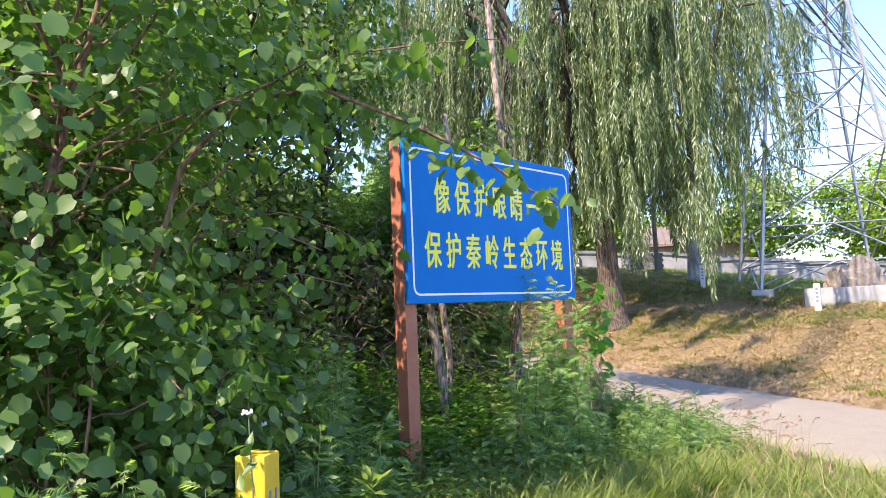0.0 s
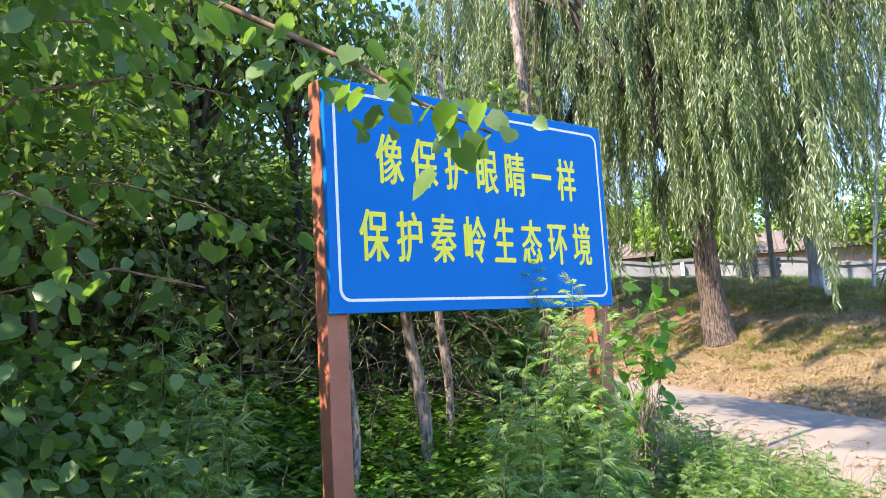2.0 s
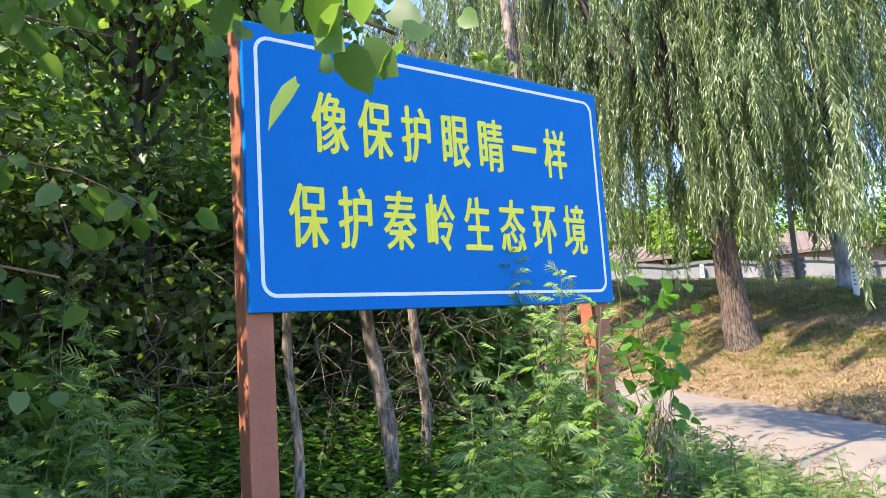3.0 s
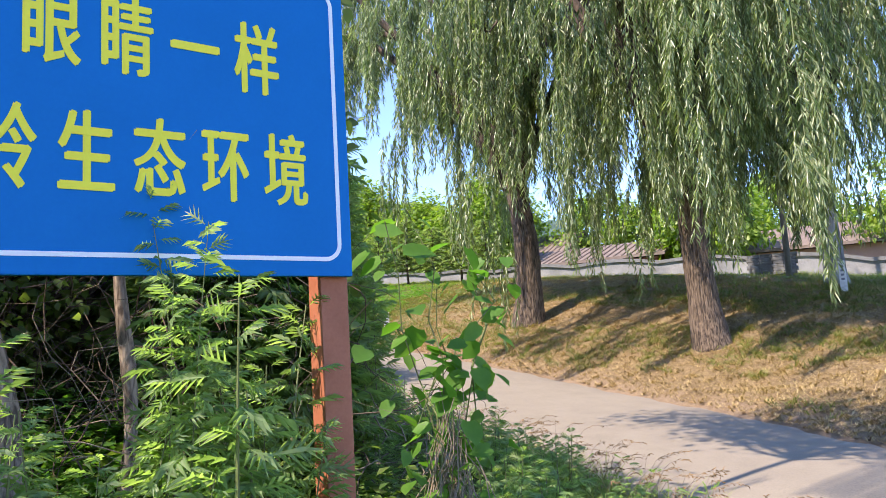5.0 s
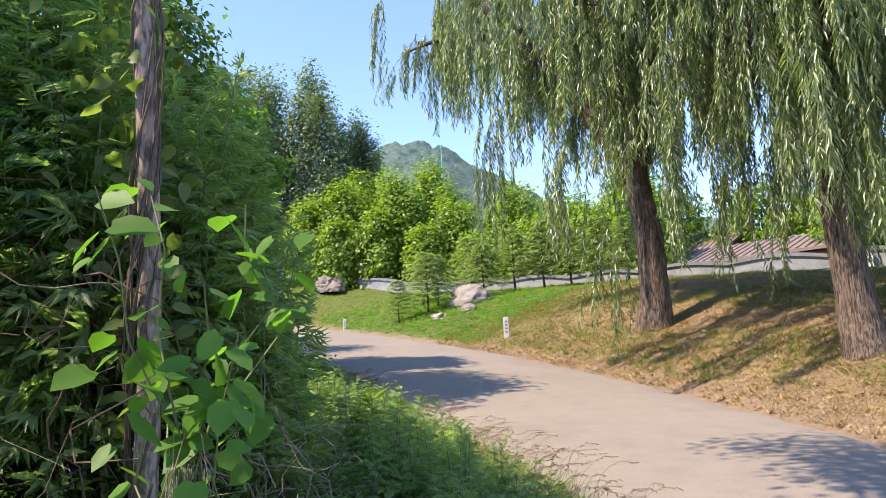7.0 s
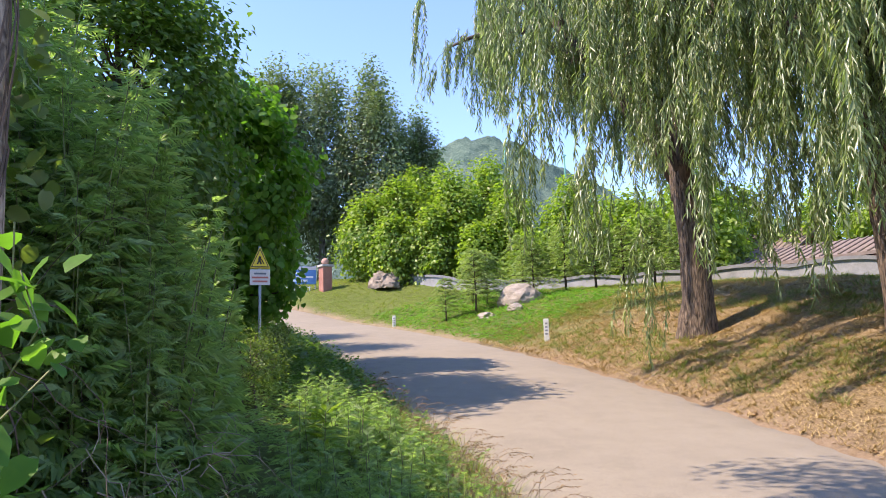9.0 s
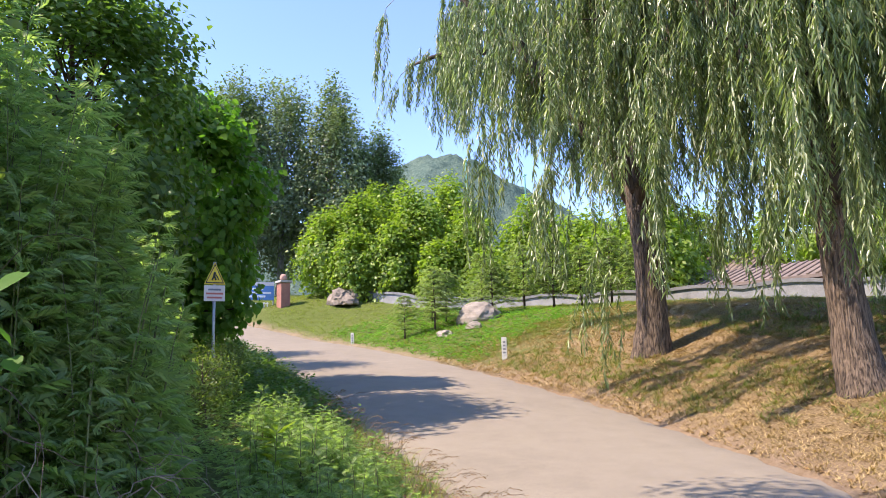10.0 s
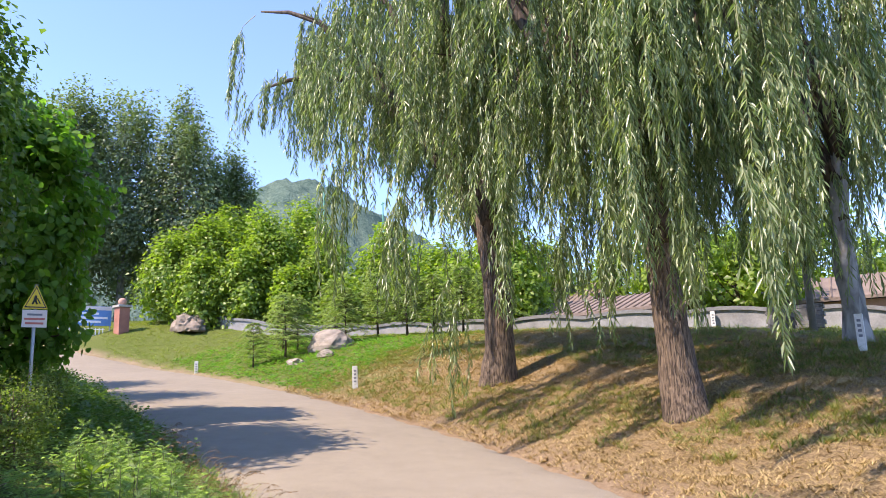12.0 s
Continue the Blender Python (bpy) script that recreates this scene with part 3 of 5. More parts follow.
def tree(name, label, category, at, height, crown, trunk_r, n_leaf, size, leaf_mat, bark_mat, seed, low=0.3, clumps=45, clump_r=0.55, shape=OVAL,
         pointed=0.0, lean=(0, 0), droop=0.2, group="", stems=1, flat=0.7):
    """A tapering trunk with limbs that reach to clumps of leaves."""
    rng = np.random.RandomState(seed)
    t = thing(name, label, category, at, group=group)
    mid = height * (low + 1) / 2
    half = height * (1 - low) / 2
    c = sphere_dirs(rng, clumps) * (rng.uniform(0.25, 1, (clumps, 1)) ** 0.45)
    c[:, 2] *= half
    k = 1 - pointed * np.clip((c[:, 2] + half) / (2 * half), 0, 1)
    c[:, :2] *= (crown * k)[:, None] * rng.uniform(0.8, 1.12, (clumps, 1))
    c[:, 2] += mid
    c[:, 0] += lean[0] * c[:, 2] / height
    c[:, 1] += lean[1] * c[:, 2] / height
    trunk, top = [], height * 0.86
    for s in range(stems):
        ox, oy = (0, 0) if stems == 1 else rng.uniform(-0.25, 0.25, 2) * crown
        fan = (0, 0) if stems == 1 else rng.uniform(-0.5, 0.5, 2) * crown
        path = []
        for i in range(9):
            u = i / 8
            flare = 1.0 + 0.45 * max(0, 1 - u * 9)
            path.append((Vector((ox + fan[0] * u + lean[0] * u + 0.015 * height * math.sin(u * 5 + seed) * u, oy + fan[1] * u + lean[1] * u + 0.02 * height * math.sin(u * 4 + seed * 2) * u, u * top - 0.15)), trunk_r * flare * (1 - 0.85 * u)))
        trunk.append(path)
    part("trunk", tubes(trunk, 10), bark_mat, t, smooth=True)
    limbs = []
    for p in c[:: 1 if clumps < 60 else 2]:
        z = max(height * low * 0.6, min(p[2] * 0.72, top * 0.95))
        u = z / top
        start = (lean[0] * u, lean[1] * u, z)
        limbs.append(curve_path(start, p, trunk_r * 0.3 * (1.1 - u * 0.6), 0.006, rng, 4, 0.05 * crown))
    part("branch_work", tubes(limbs, 5), bark_mat, t, smooth=True)
    pos = spread(rng, c, clump_r, n_leaf, flat)
    out = pos - np.array([lean[0] * 0.5, lean[1] * 0.5, mid])
    nrm = unit(out / np.array([crown, crown, half])) * 0.7 + np.array([0, 0, 0.6]) + rng.normal(size=pos.shape) * 0.45
    ax = np.cross(nrm, rng.normal(size=pos.shape)) + np.array([0, 0, -droop])
    ln = rng.uniform(0.7, 1.25, n_leaf) * size
    part("crown", foliage("crown", pos, ax, nrm, ln, ln * (0.88 if shape is HEART else 0.72), shape, leaf_mat), leaf_mat, t)
    return t


def willow(label, at, height, trunk_r, lean, seed, strands=900, reach=4.2, bare=None, limbs_n=11, forks=2, skin=None, extra=(), cut=0.75):
    """A weeping willow: a furrowed trunk, rising limbs and long hanging switches of slim leaves."""
    rng = np.random.RandomState(seed)
    t = thing("willow_tree", label, "tree", at, group="willows on the bank")
    bole = height * 0.42
    path = []
    for i in range(28):
        u = i / 27
        flare = 1 + 0.35 * max(0, 1 - u * 6)
        path.append((Vector((lean[0] * u ** 1.2 + 0.07 * math.sin(u * 7 + seed), lean[1] * u ** 1.2 + 0.06 * math.sin(u * 6), u * bole - 0.3)), trunk_r * flare * (1 - 0.42 * u)))
    v, f = tubes([path], 30)
    v = [p + Vector((1, 1, 0)) * 0.05 * noise.fractal(Vector((p.x * 9, p.y * 9, p.z * 0.9 + seed)), 1, 2, 4) for p in v]
    part("trunk", (v, f), skin or BARK, t, smooth=True)
    top = path[-1][0]
    limbs, tips = [], []
    for i in range(limbs_n + len(extra)):
        a = 2 * math.pi * (i + rng.uniform(-0.3, 0.3)) / limbs_n
        r = reach * rng.uniform(0.35, 0.95)
        zt = height * rng.uniform(0.72, 1.0) - 0.28 * r
        if i >= limbs_n:
            a, r, zt = math.radians(extra[i - limbs_n][0]), extra[i - limbs_n][1], height * extra[i - limbs_n][2]
        elif math.cos(a - math.radians(-45)) > 0.4:
            r *= cut  # the lane side is cut back
        start = path[rng.randint(16, 28)][0]
        end = Vector((lean[0] * 1.4 + r * math.cos(a), lean[1] * 1.4 + r * math.sin(a), zt))
        lp = []
        for k in range(8):
            u = k / 7
            q = start.lerp(end, u) + Vector((0, 0, 0.16 * height * math.sin(math.pi * u * 0.85)))
            q += Vector(rng.normal(size=3) * 0.09)
            lp.append((q, trunk_r * 0.42 * (1 - u) ** 0.8 + 0.025))
        limbs.append(lp)
        tips += [q for q, _ in lp[2:]] * (2 if i < limbs_n else 4)
        for _ in range(forks):
            k = rng.randint(3, 7)
            s2 = lp[k][0]
            e2 = s2 + Vector((rng.normal() * 1.1, rng.normal() * 1.1, rng.uniform(-0.2, 1.0)))
            fp = curve_path(s2, e2, lp[k][1] * 0.6, 0.012, rng, 5, 0.25, 0.04)
            limbs.append(fp)
            tips += [q for q, _ in fp[2:]] * 2
    part("limb_work", tubes(limbs, 7), BARK_DARK, t, smooth=True)
    P, A, N, switch = [], [], [], []
    tips = [np.array(q) for q in tips]
    for b in range(strands // 9):
        hub = tips[rng.randint(len(tips))] + rng.normal(size=3) * np.array([0.3, 0.3, 0.15])
        out = np.array([hub[0] - lean[0], hub[1] - lean[1], 0])
        rad = np.hypot(out[0], out[1])
        out = out / max(rad, 0.3)
        floor_z = bare(math.atan2(out[1], out[0]), rad, rng)
        # a branchlet that hangs from the limb and ends in a tassel of switches
        if rng.uniform() < 0.62 and hub[2] - floor_z > 2.2:
            drop = rng.uniform(0.4, hub[2] - floor_z - 1.4)
            end = hub + out * rng.uniform(0.1, 0.6) + np.array([*rng.normal(size=2) * 0.2, -drop])
            switch.append([(Vector(hub), 0.014), (Vector(hub * 0.6 + end * 0.4 + out * 0.2), 0.01), (Vector(end), 0.006)])
            top_leaf = rng.uniform(0.2, 1.0)
            m = int(drop * top_leaf / 0.035) + 2
            u = 1 - np.linspace(0, top_leaf, m)[:, None]
            stem = hub + (end - hub) * u + out * 0.5 * u * (1 - u)
            a = rng.uniform(0, 6.28, m)
            lat = np.stack([np.cos(a), np.sin(a), np.zeros(m)], 1)
            P.append(stem)
            A.append(lat * 0.8 + np.array([0, 0, -0.8]))
            N.append(lat + np.array([0, 0, 0.6]) + rng.normal(size=(m, 3)) * 0.35)
            hub = end
        run = rng.uniform(0.9, 3.4)
        width = rng.uniform(0.07, 0.2)
        for i in range(9):
            s = hub + rng.normal(size=3) * np.array([width, width, 0.22])
            length = min(max(s[2] - floor_z, 0.7), run) * rng.uniform(0.55, 1.0)
            m = int(length / 0.036)
            u = np.linspace(0, 1, m)
            side = rng.normal(size=2) * 0.12
            off = 0.4 * (1 - np.exp(-u * length * 1.8)) * rng.uniform(0.1, 1.0)
            x = s[0] + out[0] * off + side[0] * np.sin(u * 3 + i) * u
            y = s[1] + out[1] * off + side[1] * np.sin(u * 3.3 + i) * u
            z = s[2] + 0.12 * np.sin(np.minimum(u * length * 3, math.pi)) - u * length
            pts = np.stack([x, y, z], 1)
            a = rng.uniform(0, 6.28, m) + np.arange(m) * 2.4
            lat = np.stack([np.cos(a), np.sin(a), np.zeros(m)], 1)
            P.append(pts)
            A.append(lat * rng.uniform(0.25, 0.9, (m, 1)) + np.array([0, 0, -1.0]))
            N.append(lat + np.array([0, 0, 0.6]) + rng.normal(size=(m, 3)) * 0.4)
            kk = np.linspace(0, m - 1, 4).astype(int)
            switch.append([(Vector(pts[k]), 0.006 - 0.004 * k / m) for k in kk])
    part("switch_curtain", tubes(switch, 3, False), STEM, t)
    P, A, N = np.concatenate(P), np.concatenate(A), np.concatenate(N)
    ln = rng.uniform(0.13, 0.25, len(P))
    part("crown", foliage("crown", P, A, N, ln, rng.uniform(0.024, 0.04, len(P)), SLIM, LEAF_WILLOW), LEAF_WILLOW, t)
    return t


def low_left(ang, rad, rng):
    # higher on the road side, lower behind and near the trunk
    side = math.cos(ang - math.radians(238))
    base = 3.2 + 0.2 * rad + 3.4 * max(0.0, side) * min(rad / 3, 1)
    return base + rng.normal() * 0.8 - (1.6 if side < 0.2 and rng.uniform() < 0.06 else 0)


def low_right(ang, rad, rng):
    base = 2.9 - 0.15 * rad
    return base + rng.normal() * 0.8 - (1.4 if rng.uniform() < 0.07 else 0)


willow("weeping willow with a thick furrowed trunk on the straw bank", (-16.4, 18.4, lz(-16.4, 18.4)), 13.5, 0.375, (-0.1, 0.0), 5, 2100, 6.2, low_left, 14, extra=((214, 7.0, 0.6), (204, 6.2, 0.66), (226, 6.3, 0.72), (190, 5.6, 0.74)), cut=0.62)
willow("leaning weeping willow with long silvery green switches", (-10.6, 18.1, lz(-10.6, 18.1)), 13.0, 0.325, (-0.32, -0.22), 9, 2500, 5.8, low_right, 15, extra=((60, 5.2, 0.66), (35, 5.2, 0.6), (205, 4.6, 0.68), (80, 4.5, 0.74), (0, 4.4, 0.7), (-25, 3.4, 0.66), (-60, 2.6, 0.6)))
willow("willow with a broad pale grey trunk behind its switches", (-11.0, 24.0, lz(-11, 24)), 11.5, 0.27, (0.2, 0.1), 14, 900, 4.6, low_right, 12, 2, BARK_PALE)

# mugwort: one plant in three sizes, then copies


def mugwort(height, seed, stems_n=3, n=40, size=0.16, label="mugwort with finely cut drooping grey-green leaves"):
    rng = np.random.RandomState(seed)
    t = thing("mugwort_plant", label, "plant", (0, 0, -50), group="mugwort along the verge")
    stems, P, A, N, L = [], [], [], [], []
    for s in range(stems_n):
        a = rng.uniform(0, 6.28)
        lean = 0.13 * height * np.array([math.cos(a), math.sin(a)]) * rng.uniform(0.2, 1.2)
        h = height * (1.0 if s == 0 else rng.uniform(0.55, 0.92))
        base = rng.normal(size=2) * 0.05
        axis = lambda u: np.array([base[0] + lean[0] * u * u, base[1] + lean[1] * u * u, h * u - 0.05])
        stems.append([(Vector(axis(u)), 0.008 * (1 - u) + 0.002) for u in np.linspace(0, 1, 6)])
        for i in range(n):
            u = 0.1 + 0.9 * ((i + rng.uniform()) / n) ** 0.8
            az = i * 2.4 + rng.normal() * 0.3
            d = np.array([math.cos(az), math.sin(az), 0])
            # lower leaves sit on short side shoots and hang, the upper ones rise in a tuft
            r = rng.uniform(0.0, 0.22) * (1.1 - u) * min(1.0, height)
            P.append(axis(u) + d * r + np.array([0, 0, r * 0.5]))
            A.append(d + np.array([0, 0, rng.uniform(-0.35, 0.35) + 2.2 * max(0, u - 0.8)]))
            N.append(np.array([0, 0, 1.0]) + rng.normal(size=3) * 0.55)
            L.append(size * (1.2 - 0.65 * u) * rng.uniform(0.8, 1.25))
    part("stem", tubes(stems, 4), STEM, t)
    part("leafage", foliage("leafage", P, A, N, L, np.array(L) * 0.95, MUGWORT, LEAF_MUG), LEAF_MUG, t)
    return t


MUGS = {0.6: [mugwort(0.6, 21, 4, 20, 0.14), mugwort(0.6, 22, 3, 24, 0.13)],
        1.3: [mugwort(1.3, 23, 3, 38, 0.18), mugwort(1.3, 24, 3, 42, 0.17)],
        2.6: [mugwort(2.6, 25, 4, 52, 0.25, "man-high mugwort stand with feathery dark green leaves"), mugwort(2.6, 26, 4, 56, 0.24, "man-high mugwort stand with feathery dark green leaves"), mugwort(2.6, 27, 3, 60, 0.22, "man-high mugwort stand with feathery dark green leaves")]}


def plant_mug(x, y, h, i, rz=0.0):
    size = min(MUGS, key=lambda q: abs(math.log(h / q)))
    ob = copy_thing(MUGS[size][i % len(MUGS[size])], pose(x, y, lz(x, y) - 0.02, 0, 0, rz))
    k = h / size
    ob.scale = (k, k, k)
    return ob


# shrubs and thicket


def shrub(seed, h=2.4, r=1.0, n=2600, size=0.085, mat=None, label="dense dark green shrub in the hedge thicket"):
    mat = mat or LEAF_DARK
    return tree("hedge_shrub", label, "shrub", (0, 0, -60), h, r, 0.035, n, size, mat, TWIG_SHADE_TONED, seed, 0.06, 40, 0.26, OVAL, 0.15, stems=3, group="hedge thicket")


SHRUBS = [shrub(31), shrub(32, 2.6, 1.1, 3000, 0.075), shrub(33, 2.2, 1.0, 2400, 0.1, LEAF_DARK)]


def set_shrub(x, y, k, i, kz=None, dz=0.0):
    ob = copy_thing(SHRUBS[i % 3], pose(x, y, lz(x, y) - 0.05 + dz, 0, 0, (i * 77) % 360))
    ob.scale = (k, k, kz or k)
    return ob


rng = np.random.RandomState(77)
# hedge behind the signboard and along the lane
n_s = 0
for y in np.arange(1.2, 6.0, 0.85):
    for x, k, kz in ((-6.9, 1.1, 1.15), (-8.2, 1.3, 1.9)):
        set_shrub(x + rng.uniform(-0.25, 0.25), y + rng.uniform(-0.3, 0.3), k, n_s, min(kz, 1.9 if y < 3.5 else 1.2) * rng.uniform(0.85, 1.2))
        n_s += 1
for y in np.arange(0.9, 2.2, 0.8):
    set_shrub(-5.6 + rng.uniform(-0.2, 0.2), y, 0.9, n_s, 0.9)
    n_s += 1
for x in np.arange(-8.4, -19, -1.05):
    set_shrub(x, 6.6 + rng.uniform(-0.25, 0.25), 0.9, n_s, rng.uniform(0.75, 1.0))
    set_shrub(x, 5.2 + rng.uniform(-0.3, 0.3), 1.25, n_s + 1, rng.uniform(1.0, 1.45))
    n_s += 2
for x, y, k in ((-11.5, 8.3, 0.45), (-13, 8.4, 0.4), (-16, 8.9, 0.42), (-17.5, 9.0, 0.4), (-21, 8.9, 0.45), (-23, 8.8, 0.5), (-26, 8.4, 0.6), (-33, 7.6, 0.8)):
    set_shrub(x, y, k, n_s)
    n_s += 1

# mugwort in front of the board, beside it, and the tall stand by the lane
for x, y, h in ((-4.05, 5.7, 1.95), (-4.02, 5.86, 1.6), (-4.0, 5.12, 1.35), (-3.95, 5.3, 1.15), (-4.05, 5.45, 1.1), (-3.85, 4.95, 0.8), (-3.75, 5.2, 0.75), (-3.7, 5.45, 0.8), (-3.85, 5.62, 0.95), (-3.55, 5.2, 0.5), (-3.5, 5.5, 0.55), (-4.28, 6.05, 1.5), (-4.2, 5.95, 1.25), (-4.15, 6.1, 1.0),
                (-4.9, 3.75, 1.45), (-4.7, 3.3, 1.3), (-4.35, 3.05, 0.9), (-4.2, 3.6, 0.7), (-4.4, 3.35, 1.05), (-3.9, 3.35, 0.85), (-4.1, 3.1, 1.15), (-4.4, 2.75, 1.25), (-4.6, 3.6, 1.2), (-3.8, 2.7, 0.8), (-5.2, 3.4, 1.5), (-4.3, 4.6, 0.5), (-4.1, 4.9, 0.5), (-3.3, 1.3, 0.95), (-3.1, 0.9, 0.8), (-3.05, 1.55, 0.7),
                (-3.3, 5.95, 0.5), (-3.5, 6.3, 0.55), (-3.6, 6.7, 0.6), (-4.0, 7.0, 0.6), (-3.2, 6.5, 0.45)):
    plant_mug(x, y, h, int(rng.randint(3)), rng.uniform(0, 360))
for i in range(130):
    x = -5.85 - 4.4 * rng.uniform(0, 1) ** 1.1
    front = float(np.interp(x, [-10.5, -7.5, -6.5, -5.8], [7.85, 7.9, 7.85, 7.7]))
    d = rng.uniform(0, 1)
    h = (0.9 + 2.0 * d ** 0.35 * float(np.interp(x, [-10.5, -9, -7.5, -6.5, -5.8], [0.5, 0.8, 1.1, 1.25, 1.2]))) * rng.uniform(0.8, 1.12)
    plant_mug(x, front - 1.5 * d, h, i, rng.uniform(0, 360))

# knee-high mugwort down the verge
for i in range(80):
    x = rng.uniform(-12.5, -3.2)
    edge_y = float(np.interp(x, [-13, -11, -8, -5, -2], [10.9, 10.9, 10.6, 9.7, 7.8]))
    y = edge_y - 0.6 - rng.uniform(0, 1.4)
    plant_mug(x, y, rng.uniform(0.25, 0.5) + 0.14 * (edge_y - y), i, rng.uniform(0, 360))

# tall trees behind the left hedge
tree("roadside_tree", "bright green leafy tree rising above the hedge", "tree", (-15.5, 6.2, lz(-15.5, 6.2)), 7.6, 2.2, 0.14, 24000, 0.15, LEAF_NEAR, BARK_DARK, 41, 0.1, 120, 0.4)
tree("vine_covered_tree", "rounded tree smothered in heart-leaved climbing vine", "tree", (-19.0, 8.15, lz(-19, 8.15)), 6.2, 1.65, 0.14, 15000, 0.16, LEAF_VINE, BARK_DARK, 42, 0.04, 110, 0.3, HEART, droop=0.6)
tree("roadside_tree", "leafy tree behind the vine-covered one", "tree", (-24.5, 7.0, lz(-24.5, 7.0)), 6.5, 2.0, 0.13, 9000, 0.15, LEAF_NEAR, BARK_DARK, 43, 0.1, 70, 0.4)
tree("roadside_tree", "dark leafy tree whose shade crosses the lane", "tree", (-29.5, 7.0, lz(-29.5, 7.0)), 6.0, 1.9, 0.13, 8000, 0.16, LEAF_DARK, BARK_DARK, 44, 0.1, 60, 0.4)
for i, (x, y, h, r) in enumerate(((-57, 11.5, 17, 4.2), (-58, 15.2, 18.5, 4.6), (-56, 18.8, 16.5, 4.2), (-57, 22.4, 13, 3.8), (-62, 7.5, 19, 4.5))):
    tree("poplar_tree", "tall grey-green poplar with upright boughs", "tree", (x, y, lz(x, y) - 0.2), h, r, 0.28, 26000, 0.24, LEAF_POPLAR, BARK_PALE, 50 + i, 0.05, 150, 0.34, OVAL, 0.5, flat=3.4, group="poplars")
for i, (x, y, h, r) in enumerate(((-49.5, 19.5, 6.8, 2.8), (-47.5, 22.6, 7.6, 3.0), (-45.2, 25.6, 7.4, 3.0), (-42.4, 28.6, 8.4, 3.0), (-39.4, 30.6, 7.8, 3.0), (-36, 32.6, 8.4, 3.0), (-32.4, 30.4, 7.6, 2.8),
                                  (-46.4, 20.9, 4.8, 2.1), (-43.8, 23.2, 5.6, 2.1), (-41.0, 25.4, 5.4, 2.1), (-38.0, 27.6, 6.0, 2.2), (-34.6, 29.0, 5.8, 2.2), (-50.0, 17.6, 5.6, 2.6), (-52.0, 21.5, 7.6, 3.2), (-49.0, 25.5, 8.2, 3.2), (-47.5, 18.6, 3.6, 1.9))):
    tree("plane_tree", "fresh yellow-green plane tree by the wall", "tree", (x, y, lz(x, y) - 0.1), h, r, 0.16, 9500, 0.27, LEAF_PLANE, BARK_DARK, 60 + i, -0.02, 110, 0.36, OVAL, 0.35, flat=1.5, group="plane trees behind the wall")
for i, (x, y, h, r) in enumerate(((-22.2, 35.2, 6.6, 2.5), (-15, 42, 8, 3.2), (-8, 45, 8.5, 3.2), (-1, 47, 9.5, 3.6), (5, 46, 8.8, 3.6), (-24, 47, 9, 3.5), (-11, 48, 9, 3.6), (-35, 41.5, 8, 3.2), (-30.5, 42.5, 8.5, 3.2), (-26.5, 42, 7.5, 3.0), (-39, 37, 8.5, 3.2))):
    tree("plane_tree", "bright yellow-green tree with a dark trunk", "tree", (x, y, lz(x, y) - 0.1), h, r, 0.15, 5500, 0.29, LEAF_PLANE, BARK_DARK, 80 + i, 0.3, 60, 0.5, OVAL, 0.1, group="plane trees behind the wall")

# the broad-leaved tree beside the path, whose bough hangs over the board
tree("broadleaf_tree", "leafy tree with heart-shaped leaves and reddish stems", "tree", (-5.0, 1.3, lz(-5.0, 1.3)), 4.9, 1.5, 0.06, 7600, 0.092, LEAF_NEAR, BARK_RED, 90, 0.08, 90, 0.3, HEART, lean=(0.45, 0.6), droop=0.4)
tree("hedge_tree", "dark leafy tree standing behind the signboard", "tree", (-6.8, 4.3, lz(-6.8, 4.3)), 5.6, 1.35, 0.09, 5200, 0.1, LEAF_DARK, BARK_DARK, 92, 0.42, 90, 0.35, OVAL, droop=0.6)
tree("hedge_tree", "tall leafy tree deep in the hedge", "tree", (-8.0, 2.0, lz(-8, 2)), 6.2, 1.8, 0.1, 7500, 0.11, LEAF_DARK, BARK_DARK, 93, 0.2, 100, 0.4, OVAL, droop=0.6)
tree("hedge_tree", "slender leafy tree rising behind the board's end", "tree", (-6.6, 5.1, lz(-6.6, 5.1)), 5.4, 1.0, 0.06, 3000, 0.1, LEAF_NEAR, BARK_DARK, 95, 0.48, 50, 0.3, OVAL, droop=0.8)

for i, (x, y, h, r, n) in enumerate(((-3.85, 1.3, 1.6, 0.6, 1700), (-4.1, 2.0, 1.5, 0.6, 1500), (-4.7, 2.7, 1.5, 0.6, 1300))):
    tree("broadleaf_shrub", "low shrub of pale green heart-shaped leaves by the path", "shrub", (x, y, lz(x, y)), h, r, 0.02, n, 0.082, LEAF_NEAR, BARK_RED, 110 + i, 0.04, 45, 0.2, HEART, droop=0.5, stems=4, group="broadleaf shrubs")

# ---- small plants round the board and along the verge ----
rng = np.random.RandomState(123)


def scatter(n, x0, x1, y0, y1, keep):
    x, y = rng.uniform(x0, x1, n), rng.uniform(y0, y1, n)
    k = keep(x, y)
    return x[k], y[k]


